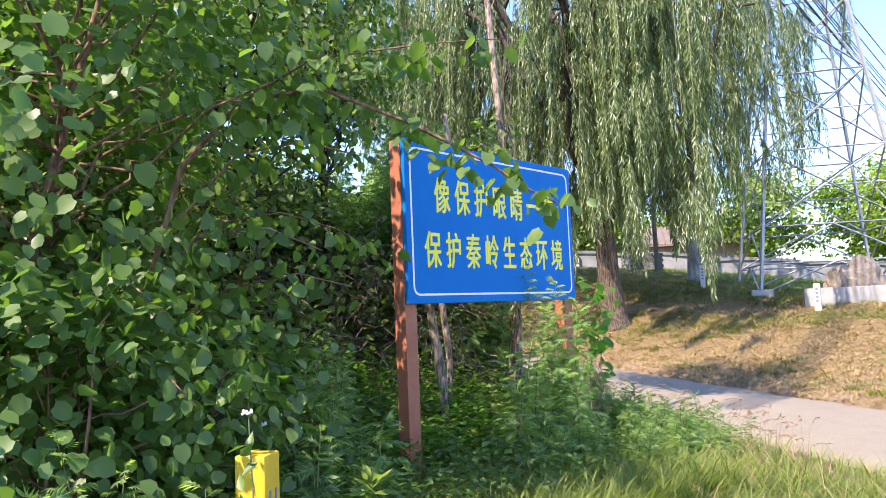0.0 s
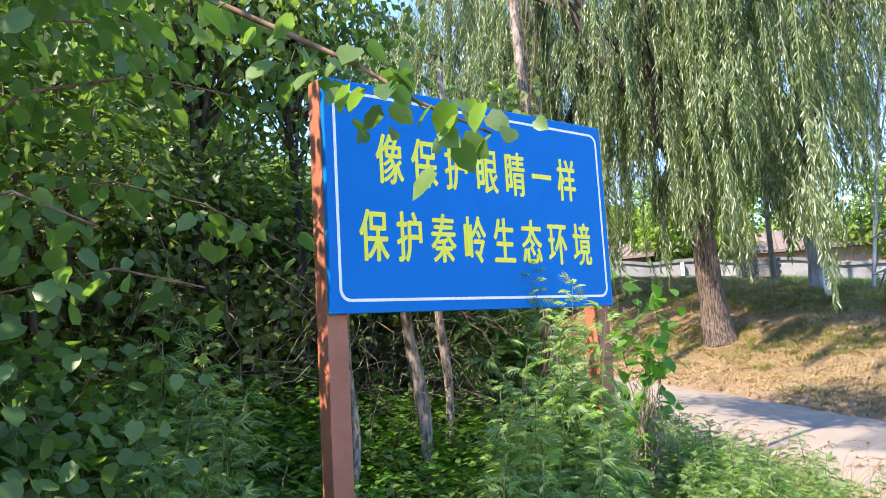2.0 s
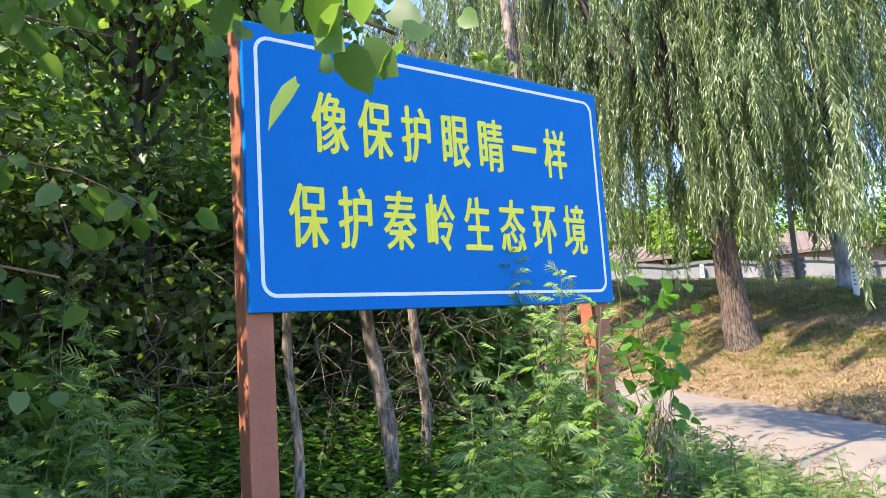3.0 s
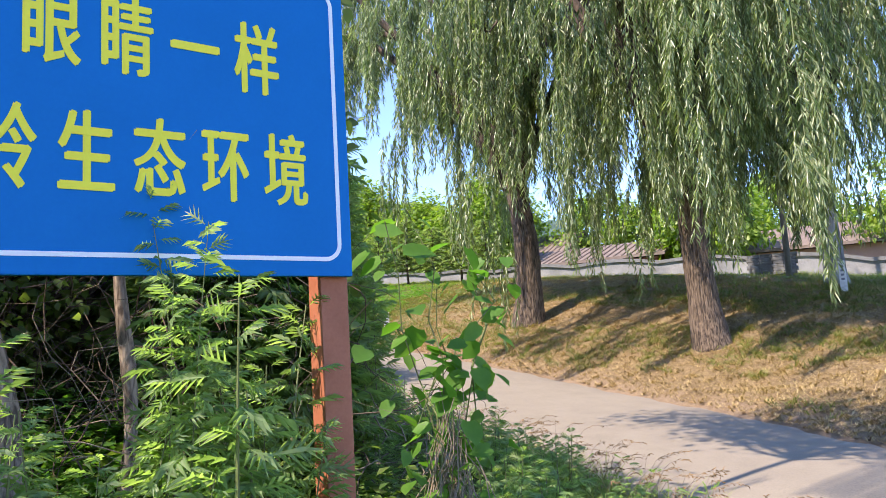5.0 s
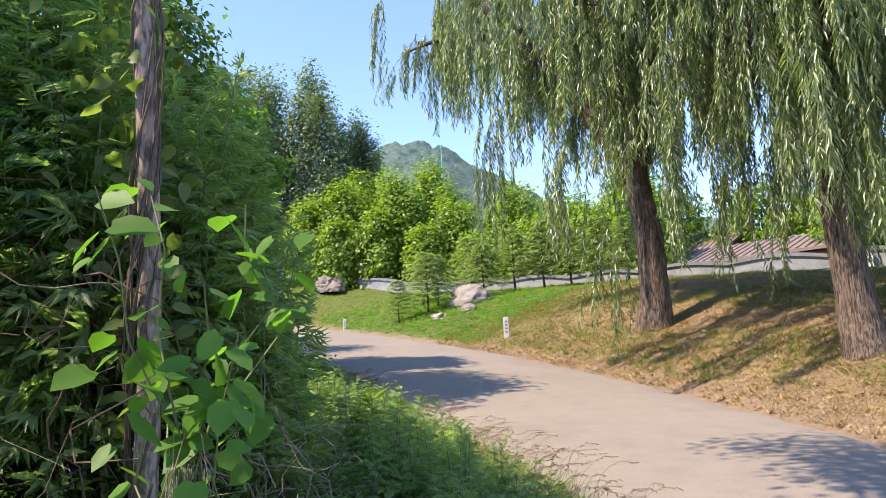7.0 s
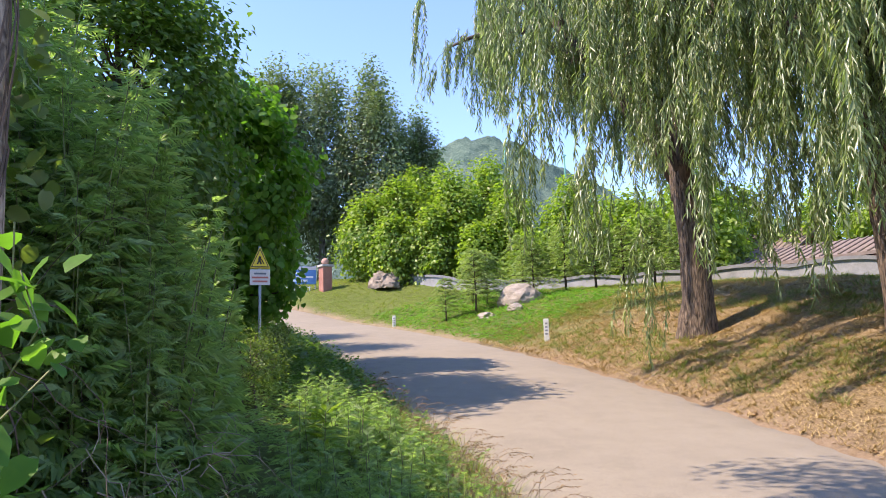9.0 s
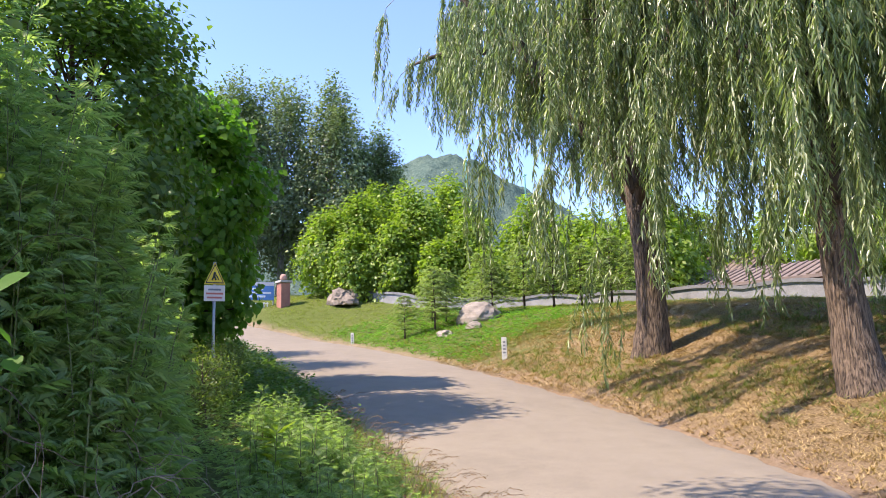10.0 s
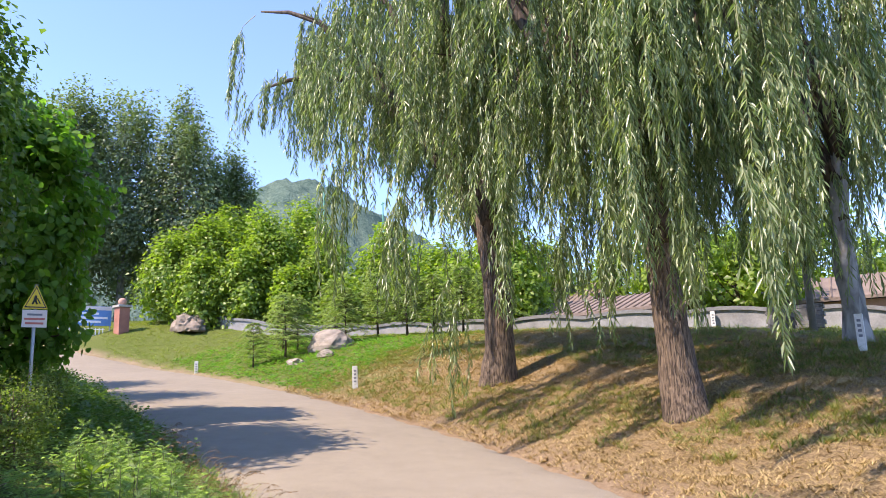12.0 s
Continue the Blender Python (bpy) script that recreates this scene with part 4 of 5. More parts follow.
def herb_layer(name, label, n, area, keep, height, size, mat, shape=OVAL, spread_n=7):
    """Low weeds: small leaves in tufts over the ground."""
    x, y = scatter(n, *area, keep)
    z = land(x, y)
    m = len(x)
    h = height * rng.uniform(0.25, 1.0, m) ** 1.3
    X = np.repeat(x, spread_n) + rng.normal(size=m * spread_n) * 0.06
    Y = np.repeat(y, spread_n) + rng.normal(size=m * spread_n) * 0.06
    Z = np.repeat(z, spread_n) + np.repeat(h, spread_n) * rng.uniform(0.1, 1, m * spread_n)
    a = rng.uniform(0, 6.28, m * spread_n)
    ax = np.stack([np.cos(a), np.sin(a), rng.uniform(-0.2, 0.6, m * spread_n)], 1)
    nr = np.stack([rng.normal(size=m * spread_n) * 0.4, rng.normal(size=m * spread_n) * 0.4, np.ones(m * spread_n)], 1)
    ln = size * rng.uniform(0.6, 1.3, m * spread_n)
    ob = new(name, foliage(name, np.stack([X, Y, Z], 1), ax, nr, ln, ln * 0.6, shape, mat))
    return tagged(ob, label, "weeds", kind="stuff")


def grass_layer(name, label, n, area, keep, height, width, mat, lean=0.5, blades=6):
    x, y = scatter(n, *area, keep)
    m = len(x)
    X = np.repeat(x, blades) + rng.normal(size=m * blades) * 0.035
    Y = np.repeat(y, blades) + rng.normal(size=m * blades) * 0.035
    Z = land(X, Y) - 0.01
    a = rng.uniform(0, 6.28, m * blades)
    ax = np.stack([np.cos(a) * lean, np.sin(a) * lean, np.ones(m * blades) * rng.uniform(0.5, 1, m * blades)], 1)
    nr = np.stack([np.cos(a), np.sin(a), np.zeros(m * blades)], 1)
    ln = height * rng.uniform(0.35, 1.2, m * blades) * np.repeat(rng.uniform(0.6, 1.2, m), blades)
    ob = new(name, foliage(name, np.stack([X, Y, Z], 1), ax, nr, ln, width * rng.uniform(0.7, 1.3, m * blades), BLADE, mat))
    return tagged(ob, label, "grass", kind="stuff")


def d_left(x, y):
    return -off_line(ROAD_L, x, y)


def d_right(x, y):
    return off_line(ROAD_R, x, y)


herb_layer("weed_cover", "low small-leaved weeds under the board and hedge", 5200, (-7.2, -3.2, 0.5, 7.4), lambda x, y: d_left(x, y) > 0.3, 0.5, 0.06, LEAF_NEAR)
# the brighter leaf colour, in patches, imitates sun on the weeds
herb_layer("weed_cover", "brighter green weeds by the board, coloured as patches of sun", 2600, (-6.2, -4.3, 2.3, 6.2), lambda x, y: wave(x, y, 2.6, 71) > -0.3, 0.6, 0.075, LEAF_VINE)
herb_layer("weed_cover", "mixed dark weeds at the foot of the hedge", 3000, (-7.6, -4.2, -2, 7.4), lambda x, y: (d_left(x, y) > 0.3) & (y > 0.6), 0.6, 0.08, LEAF_DARK)
herb_layer("weed_cover", "leafy weeds along the lane's verge", 3000, (-14, -3.0, 5.5, 11.2), lambda x, y: (d_left(x, y) > 0.35) & (d_left(x, y) < 3.2), 0.42, 0.075, LEAF_MUG, MUGWORT, 6)
herb_layer("weed_cover", "leafy weeds along the far verge", 4000, (-34, -13, 7.8, 11.5), lambda x, y: (d_left(x, y) > 0.25), 0.5, 0.1, LEAF_NEAR)
grass_layer("verge_grass", "long green grass on the near verge", 15000, (-8, 3.5, -1.5, 11), lambda x, y: (d_left(x, y) > 0.1) & (d_left(x, y) < 3.6) & (x > -4.3 - 0.55 * np.maximum(0, y - 6.5)), 0.3, 0.007, GRASS_GREEN, 0.7)
grass_layer("verge_grass", "pale green grass growing round the board posts", 2600, (-4.6, -2.6, 2.2, 6.4), lambda x, y: wave(x, y, 2.0, 81) > -0.5, 0.42, 0.009, GRASS_GREEN, 0.6, 6)
grass_layer("verge_grass", "long green grass at the lane's edge", 4500, (-28, -4, 7.5, 11.2), lambda x, y: (d_left(x, y) > 0.02) & (d_left(x, y) < 1.2), 0.4, 0.009, GRASS_GREEN, 0.6)
grass_layer("dry_grass", "bleached seeding grass at the lane's edge", 1800, (-14, -3, 6.5, 11.2), lambda x, y: (d_left(x, y) > -0.05) & (d_left(x, y) < 0.55), 0.42, 0.005, GRASS_DRY, 0.9, 5)
grass_layer("dry_grass", "pale dry grass standing in the near verge", 700, (-3.2, 4, 1.5, 8.5), lambda x, y: (d_left(x, y) > 0.05) & (d_left(x, y) < 2.6), 0.45, 0.005, GRASS_DRY, 0.7, 5)
# the bank: straw litter with green tufts, and the greener slope further on
patch = lambda x, y: wave(x, y, 1.1, 31)
grass_layer("straw_litter", "cut straw lying over the bank", 85000, (-25, 0, 11.5, 26), lambda x, y: (d_right(x, y) > 0.0) & (d_right(x, y) < 9) & (wave(x, y, 7.0, 51) > -0.5), 0.14, 0.012, GRASS_DRY, 1.0, 3)
grass_layer("straw_litter", "matted straw tussocks on the bank", 5200, (-25, 0, 11.5, 26), lambda x, y: (d_right(x, y) > 0.2) & (d_right(x, y) < 8.5), 0.2, 0.012, GRASS_DRY, 1.2, 14)
grass_layer("leaf_litter", "brown leaf litter on the bank", 16000, (-26, 0, 11.5, 24), lambda x, y: (d_right(x, y) > -0.25) & (d_right(x, y) < 8), 0.09, 0.04, DEAD, 1.6, 2)
grass_layer("green_tufts", "green grass tufts growing through the straw", 17000, (-26, 2, 11.5, 27), lambda x, y: (d_right(x, y) > 0.4) & (d_right(x, y) < 10) & (patch(x, y) + 0.35 * wave(x, y, 5.0, 41) > -0.1), 0.24, 0.013, GRASS_OLIVE, 0.8, 9)
grass_layer("bank_grass", "short green grass on the far slope", 15000, (-53, -21, 13, 30), lambda x, y: (d_right(x, y) > 0.15) & (x + 0.3 * (y - 16) < -22), 0.2, 0.02, GRASS_GREEN, 0.9, 5)
grass_layer("bank_grass", "grass round the pylon", 4000, (-16, 6, 20, 36), lambda x, y: d_right(x, y) > 5.5, 0.28, 0.018, GRASS_GREEN, 0.7, 5)
herb_layer("bank_weeds", "broad weeds on the green slope", 2600, (-40, -20, 15.5, 22), lambda x, y: (d_right(x, y) > 0.2) & (x + 0.6 * (y - 16) < -22), 0.22, 0.1, LEAF_VINE, OVAL, 6)



def seed_grass(n, spots, seed):
    """Tall arching culms, each with a thin nodding seed head."""
    g = np.random.RandomState(seed)
    culms, P, A = [], [], []
    for x, y in spots:
        z = lz(x, y)
        for _ in range(n):
            a = g.uniform(-0.6, 2.2)
            d = np.array([math.cos(a), math.sin(a), 0])
            b = np.array([x, y, z]) + np.array([*g.normal(size=2) * 0.12, 0])
            h, w = g.uniform(0.35, 0.75), g.uniform(0.15, 0.45)
            pts = [b + d * w * u * u + np.array([0, 0, h * (u - 0.42 * u ** 3)]) for u in np.linspace(0, 1, 7)]
            culms.append([(Vector(q), 0.0022 - 0.0012 * k / 7) for k, q in enumerate(pts)])
            for u in np.linspace(0.72, 1, 12):
                P.append(b + d * w * u * u + np.array([0, 0, h * (u - 0.42 * u ** 3)]))
                A.append(d + g.normal(size=3) * 0.5 + np.array([0, 0, -0.4]))
    ob = new("seed_grass", mesh_of("seed_grass", *tubes(culms, 3, False), TWIG))
    tagged(ob, "tall arching grass culms on the lane's edge", "grass", kind="stuff")
    ears = new("seed_heads", foliage("seed_heads", P, A, g.normal(size=(len(P), 3)), 0.035, 0.007, SLIM, DEAD))
    tagged(ears, "brown nodding seed heads of the tall grass", "grass", kind="stuff")


verge_line = resample([(-2.6, 7.6), (-5, 9.5), (-8, 10.45), (-11, 10.75), (-15, 10.75)], 0.3)
seed_grass(9, [(x, y + o) for (x, y), o in zip(verge_line, rng.uniform(-0.7, 0.0, len(verge_line)))], 61)
for x, y, h in ((-8.0, 8.75, 0.55), (-3.55, 3.0, 0.4)):
    t = thing("yellowing_weed", "broad-leaved weed turning yellow in the verge", "plant", (x, y, lz(x, y)))
    g = np.random.RandomState(int(-x * 10))
    part("stem", tubes([[(Vector((0, 0, -0.05)), 0.006), (Vector((0.03, 0.02, h)), 0.003)]], 5), STEM, t)
    u = g.uniform(0.2, 1, 46)
    a = g.uniform(0, 6.28, 46)
    part("leafage", foliage("leafage", np.stack([0.03 * u, 0.02 * u, h * u], 1), np.stack([np.cos(a), np.sin(a), g.uniform(-0.2, 0.8, 46)], 1), g.normal(size=(46, 3)) * 0.3 + np.array([0, 0, 1]), 0.2, 0.045, SLIM, LEAF_PLANE), LEAF_PLANE, t)

# stones and crumbs on the lane's edge
px, py = scatter(900, -24, 2, 8, 17.5, lambda x, y: (np.abs(d_right(x, y) - 0.1) < 0.45) | (np.abs(d_left(x, y)) < 0.3))
sv, sf = [], []
for x, y in zip(px, py):
    r = rng.uniform(0.008, 0.03)
    z = lz(x, y) + (0.08 if d_right(x, y) < 0 and d_left(x, y) < 0 else 0.0)
    k = len(sv)
    sv += [(x - r, y, z), (x, y - r, z), (x + r * 1.2, y, z), (x, y + r, z), (x, y, z + r), (x, y, z - r)]
    sf += [(k, k + 1, k + 4), (k + 1, k + 2, k + 4), (k + 2, k + 3, k + 4), (k + 3, k, k + 4)]
tagged(new("gravel", mesh_of("gravel", sv, sf, STONE_PALE)), "small stones scattered along the lane's edges", "gravel", kind="stuff")

# trunks and dead tangle behind the board
for x, y, h, r, lx, ly in ((-5.05, 5.25, 3.2, 0.055, 0.05, -0.15), (-5.5, 5.75, 3.4, 0.04, 0.1, 0.15), (-4.8, 4.5, 2.6, 0.03, -0.1, 0.12)):
    t = thing("bare_trunk", "thin bare grey-brown trunk in the shade behind the board", "trunk", (x, y, lz(x, y)), group="trunks behind the board")
    part("trunk", tubes([[(Vector((lx * u + 0.04 * math.sin(u * 9 + x), ly * u + 0.045 * math.sin(u * 11 + y), h * u - 0.1)), r * (1.0 - 0.4 * u + 0.12 * math.sin(u * 23 + x))) for u in np.linspace(0, 1, 18)]], 9), BARK_THIN, t, smooth=True)


def tangle(name, label, n, centre, size, mat, r, seed, length=1.2):
    g = np.random.RandomState(seed)
    paths = []
    for _ in range(n):
        p = np.array(centre) + g.uniform(-1, 1, 3) * np.array(size)
        d = unit(g.normal(size=3) + np.array([0, 0, 0.4]))
        path = []
        rr = r * g.uniform(0.5, 1.4)
        for k in range(9):
            path.append((Vector(p), rr * (1 - 0.08 * k)))
            d = unit(d + g.normal(size=3) * 0.55 + np.array([0, 0, -0.12]))
            p = p + d * length / 8 * g.uniform(0.6, 1.4)
        paths.append(path)
    ob = new(name, mesh_of(name, *tubes(paths, 4, False), mat))
    return tagged(ob, label, "vines", kind="stuff")


tangle("dead_vine_tangle", "dead brown vines matted behind the board", 330, (-5.9, 4.7, 1.35), (0.6, 2.4, 0.7), TWIG_SHADE_TONED, 0.0045, 3)
tangle("dead_vine_tangle", "dry pale twigs hanging in the hedge", 60, (-5.2, 5.2, 1.3), (0.4, 1.2, 0.7), TWIG, 0.0028, 4)
tangle("dead_vine_tangle", "dry stalks low in the mugwort stand", 150, (-6.8, 7.6, 0.55), (1.6, 0.5, 0.45), TWIG, 0.004, 6, 0.7)

# the vine-hung trunk beside the board
vt = thing("vine_hung_trunk", "slim tall tree wrapped in dead and living vines", "tree", (-5.45, 6.95, lz(-5.45, 6.95)))
part("trunk", tubes([[(Vector((0.05 * math.sin(u * 6) - 0.5 * u * u, 0.1 * u + 0.03 * math.sin(u * 11), 8.2 * u - 0.1)), 0.05 * (1.15 - 0.6 * u)) for u in np.linspace(0, 1, 16)]], 12), BARK_THIN, vt, smooth=True)
wraps = []
g = np.random.RandomState(8)
for k in range(7):
    ph, turns, r0 = g.uniform(0, 6.28), g.uniform(0.8, 3.5), g.uniform(0.05, 0.08)
    wraps.append([(Vector((r0 * math.cos(ph + turns * 6.28 * u) + 0.05 * math.sin(u * 3), 0.06 * u + r0 * math.sin(ph + turns * 6.28 * u), 0.1 + 4.4 * u)), 0.008 - 0.004 * u) for u in np.linspace(0, 1, 22)])
part("vine", tubes(wraps, 4), TWIG_SHADE_TONED, vt, "dead vine stem twined round the trunk")
c = np.stack([-0.15 + g.normal(size=300) * 0.16, g.normal(size=300) * 0.13, g.uniform(0.6, 3.6, 300)], 1)
part("vine_leafage", foliage("vine_leafage", c, np.cross(g.normal(size=(300, 3)), (0, 0, 1)) + np.array([0, 0, -0.7]), g.normal(size=(300, 3)) * 0.5 + np.array([0.6, 0.2, 0.6]), 0.1, 0.075, HEART, LEAF_DARK), LEAF_DARK, vt)["kind"] = "stuff"
c = sphere_dirs(g, 60) * g.uniform(0.4, 1, (60, 1)) * np.array([2.3, 1.6, 1.5]) + np.array([-1.3, 0.1, 8.0])
part("bough", tubes([curve_path((-0.25, 0.05, 5.6), p, 0.03, 0.006, g, 4, 0.1) for p in c[::3]], 5), BARK_RED, vt)
pos = spread(g, c, 0.3, 5200)
part("crown", foliage("crown", pos, np.cross(g.normal(size=pos.shape), (0, 0, 1)) + np.array([0, 0, -0.5]), g.normal(size=pos.shape) * 0.5 + np.array([0, 0, 1]), 0.12, 0.08, OVAL, LEAF_NEAR), LEAF_NEAR, vt)

# large-leaved climber on a dry stalk bundle
LEAF_MESH = foliage("leaf", [(0, 0, 0)], [(1, 0, 0)], [(0, 0, 1)], 1.0, 0.74, HEART, LEAF_VINE)
LEAF_MESH_NEAR = foliage("leaf", [(0, 0, 0)], [(1, 0, 0)], [(0, 0, 1)], 1.0, 0.74, HEART, LEAF_NEAR)


def leaf_pose(p, axis, normal, size):
    ax = Vector(axis).normalized()
    sd = Vector(normal).cross(ax).normalized()
    nm = ax.cross(sd)
    m = Matrix((ax, sd, nm)).transposed().to_4x4()
    return Matrix.Translation(p) @ m @ Matrix.Diagonal((size, size, size, 1))


cl = thing("climbing_vine", "bright green large-leaved vine over a dry stalk bundle", "vine", (-4.6, 7.15, lz(-4.6, 7.15)))
o = Vector((-4.6, 7.15, lz(-4.6, 7.15)))
vine_lines = []
g = np.random.RandomState(15)
for k in range(7):
    e = Vector((g.uniform(-0.1, 0.4), g.uniform(-0.35, 0.5), g.uniform(1.1, 1.95)))
    vine_lines.append(curve_path((g.normal() * 0.05, g.normal() * 0.05, 0), e, 0.006, 0.003, g, 8, 0.0, 0.035))
stalk = part("vine_stem", tubes(vine_lines, 5), STEM, cl)
for k in range(140):
    ln = vine_lines[k % 7]
    p = ln[g.randint(2, 9)][0] + Vector(g.normal(size=3) * 0.08)
    a = g.uniform(0, 6.28)
    part("leaf", LEAF_MESH, LEAF_VINE, stalk, m=leaf_pose(p, (math.cos(a), math.sin(a), g.uniform(-1.1, 0.0)), (g.normal() * 0.4 + 0.5, g.normal() * 0.4, 0.8), g.uniform(0.07, 0.17)))
dry = []
for k in range(70):
    a = g.uniform(0, 6.28)
    r = g.uniform(0.05, 0.34)
    dry.append(curve_path((0.15 + r * math.cos(a), r * math.sin(a) - 0.1, -0.05), (0.16 + 0.06 * math.cos(a + 1), -0.05 + 0.06 * math.sin(a + 1), g.uniform(0.5, 1.05)), 0.005, 0.002, g, 5, 0.0, 0.05))
part("dry_stalk", tubes(dry, 4), TWIG, cl, "bleached dry stalks bound by the vine")

# a leafy bough reaching out over the board
bough_tree = thing("overhanging_bough", "leafy bough arching from the hedge over the board's corner", "branch", (-4.6, 1.9, lz(-4.6, 1.9)))
bz = lz(-4.6, 1.9)
B = [(-4.6, 1.9, bz), (-4.45, 2.0, 1.6), (-4.2, 2.15, 2.5), (-3.85, 2.35, 2.85), (-3.42, 2.6, 2.9), (-3.12, 3.03, 2.7), (-2.96, 3.26, 2.56), (-2.78, 3.41, 2.42), (-2.66, 3.57, 2.28), (-2.5, 3.76, 2.15)]
B2 = [(-3.85, 2.35, 2.85), (-3.4, 2.55, 3.05), (-2.95, 3.1, 3.15), (-2.67, 3.5, 3.2)]
rel = lambda q: Vector((q[0] + 4.6, q[1] - 1.9, q[2] - bz))
bb = part("bough", tubes([[(rel(p), 0.022 - 0.0019 * i) for i, p in enumerate(B)], [(rel(p), 0.009 - 0.0018 * i) for i, p in enumerate(B2)]], 6), BARK_RED, bough_tree, smooth=True)
g = np.random.RandomState(19)
B3 = [(-4.5, 2.0, 1.7), (-4.45, 2.5, 2.2), (-4.4, 3.0, 2.3), (-4.3, 3.4, 2.2), (-4.15, 3.75, 2.0)]
B4 = [(-4.5, 2.0, 1.3), (-4.3, 2.5, 1.75), (-4.15, 2.95, 1.85), (-4.0, 3.3, 1.75)]
B5 = [(-4.45, 2.0, 1.6), (-4.15, 2.2, 2.05), (-3.8, 2.5, 2.1), (-3.6, 2.75, 1.95)]
B6 = [(-4.4, 2.05, 2.0), (-4.3, 2.6, 2.65), (-4.25, 3.1, 2.8), (-4.2, 3.6, 2.75)]
B7 = [(-4.3, 1.95, 0.8), (-3.95, 1.75, 1.25), (-3.6, 1.7, 1.35), (-3.3, 1.75, 1.15)]
B8 = [(-4.4, 1.95, 1.2), (-4.0, 1.65, 1.7), (-3.65, 1.6, 1.75), (-3.4, 1.65, 1.6)]
B9 = [(-4.4, 1.95, 0.7), (-4.1, 2.2, 1.0), (-3.75, 2.3, 1.05), (-3.5, 2.4, 0.9)]
for ln in (B3, B4, B5, B6, B7, B8, B9):
    part("side_bough", tubes([[(rel(p), 0.01 - 0.0018 * i) for i, p in enumerate(ln)]], 6), BARK_RED, bough_tree, smooth=True)
for line, n, lo in ((B, 105, 3), (B2, 62, 0), (B3, 60, 0), (B4, 46, 0), (B5, 44, 0), (B6, 44, 0), (B7, 46, 0), (B8, 46, 0), (B9, 40, 0)):
    for k in range(n):
        u = lo + (len(line) - 1 - lo) * g.uniform(0, 1)
        i = min(int(u), len(line) - 2)
        p = rel(line[i]).lerp(rel(line[i + 1]), u - i) + Vector((g.normal() * 0.1, g.normal() * 0.1, g.normal() * 0.06 - 0.03))
        a = g.uniform(0, 6.28)
        part("leaf", LEAF_MESH_NEAR, LEAF_NEAR, bb, m=leaf_pose(p, (math.cos(a), math.sin(a), -0.9), (g.normal() * 0.5, g.normal() * 0.5, 0.8), g.uniform(0.07, 0.13)))

# white umbel weeds by the path
for x, y, h in ((-3.0, 1.84, 0.95), (-3.6, 2.3, 0.8), (-3.9, 2.75, 0.7)):
    t = thing("flowering_weed", "slender weed with a small white flower head", "plant", (x, y, lz(x, y)))
    part("stem", tubes([[(Vector((0.03 * math.sin(u * 4), 0.02 * u, h * u)), 0.006 - 0.003 * u) for u in np.linspace(0, 1, 7)]], 5), STEM, t)
    bm = bmesh.new()
    for k in range(9):
        a = k * 0.7
        bmesh.ops.create_icosphere(bm, subdivisions=1, radius=0.008, matrix=Matrix.Translation((0.02 * math.cos(a) * (k > 0), 0.02 * math.sin(a) * (k > 0), h + 0.006 * (k % 3))))
    part("flower_head", bm, FRUIT, t)
    g2 = np.random.RandomState(int(h * 100))
    c = np.stack([g2.normal(size=26) * 0.05, g2.normal(size=26) * 0.05, g2.uniform(0.05, h * 0.85, 26)], 1)
    part("leafage", foliage("leafage", c, g2.normal(size=(26, 3)) + np.array([0, 0, 0.2]), g2.normal(size=(26, 3)) * 0.4 + np.array([0, 0, 1]), 0.1, 0.05, OVAL, LEAF_NEAR), LEAF_NEAR, t)["kind"] = "stuff"

# ---- posts and signs ----
t = thing("yellow_marker_stake", "square yellow painted marker stake in the weeds", "marker post", (-3.21, 2.02, lz(-3.21, 2.02)), 30)
part("shaft", box(0.16, 0.16, 1.0 - lz(-3.25, 1.98), (0, 0, -0.1), 0.012), YELLOW, t)
for k in range(2):
    part("lettering_bar", box(0.003, 0.018, 0.2, (0.081, -0.03 + 0.06 * k, 0.35)), INK, t, "weathered unreadable line of lettering")


def marker(x, y, h=0.62, rz=0.0, lean=0.0):
    g = lz(x, y)
    t = thing("marker_post", "short white concrete marker post with worn lettering", "marker post", (x, y, g), group="white marker posts")
    t.rotation_euler = (radians(lean), 0, radians(rz))
    bm = box(0.15, 0.15, h + 0.15, (0, 0, -0.15), 0.012)
    part("shaft", bm, WHITE_POST, t)
    for k in range(4):
        part("lettering_bar", box(0.07, 0.003, 0.05, (0, -0.0765, h - 0.16 - 0.1 * k)), INK, t, "worn dark lettering")


marker(-21.4, 16.9, 0.62, 65, 2)
marker(-10.1, 22.7, 0.72, 25, -3)
marker(-5.97, 20.1, 0.68, 10, 2)
marker(-35.3, 15.6, 0.5, 70)
marker(-19.6, 30.2, 0.6, 40)


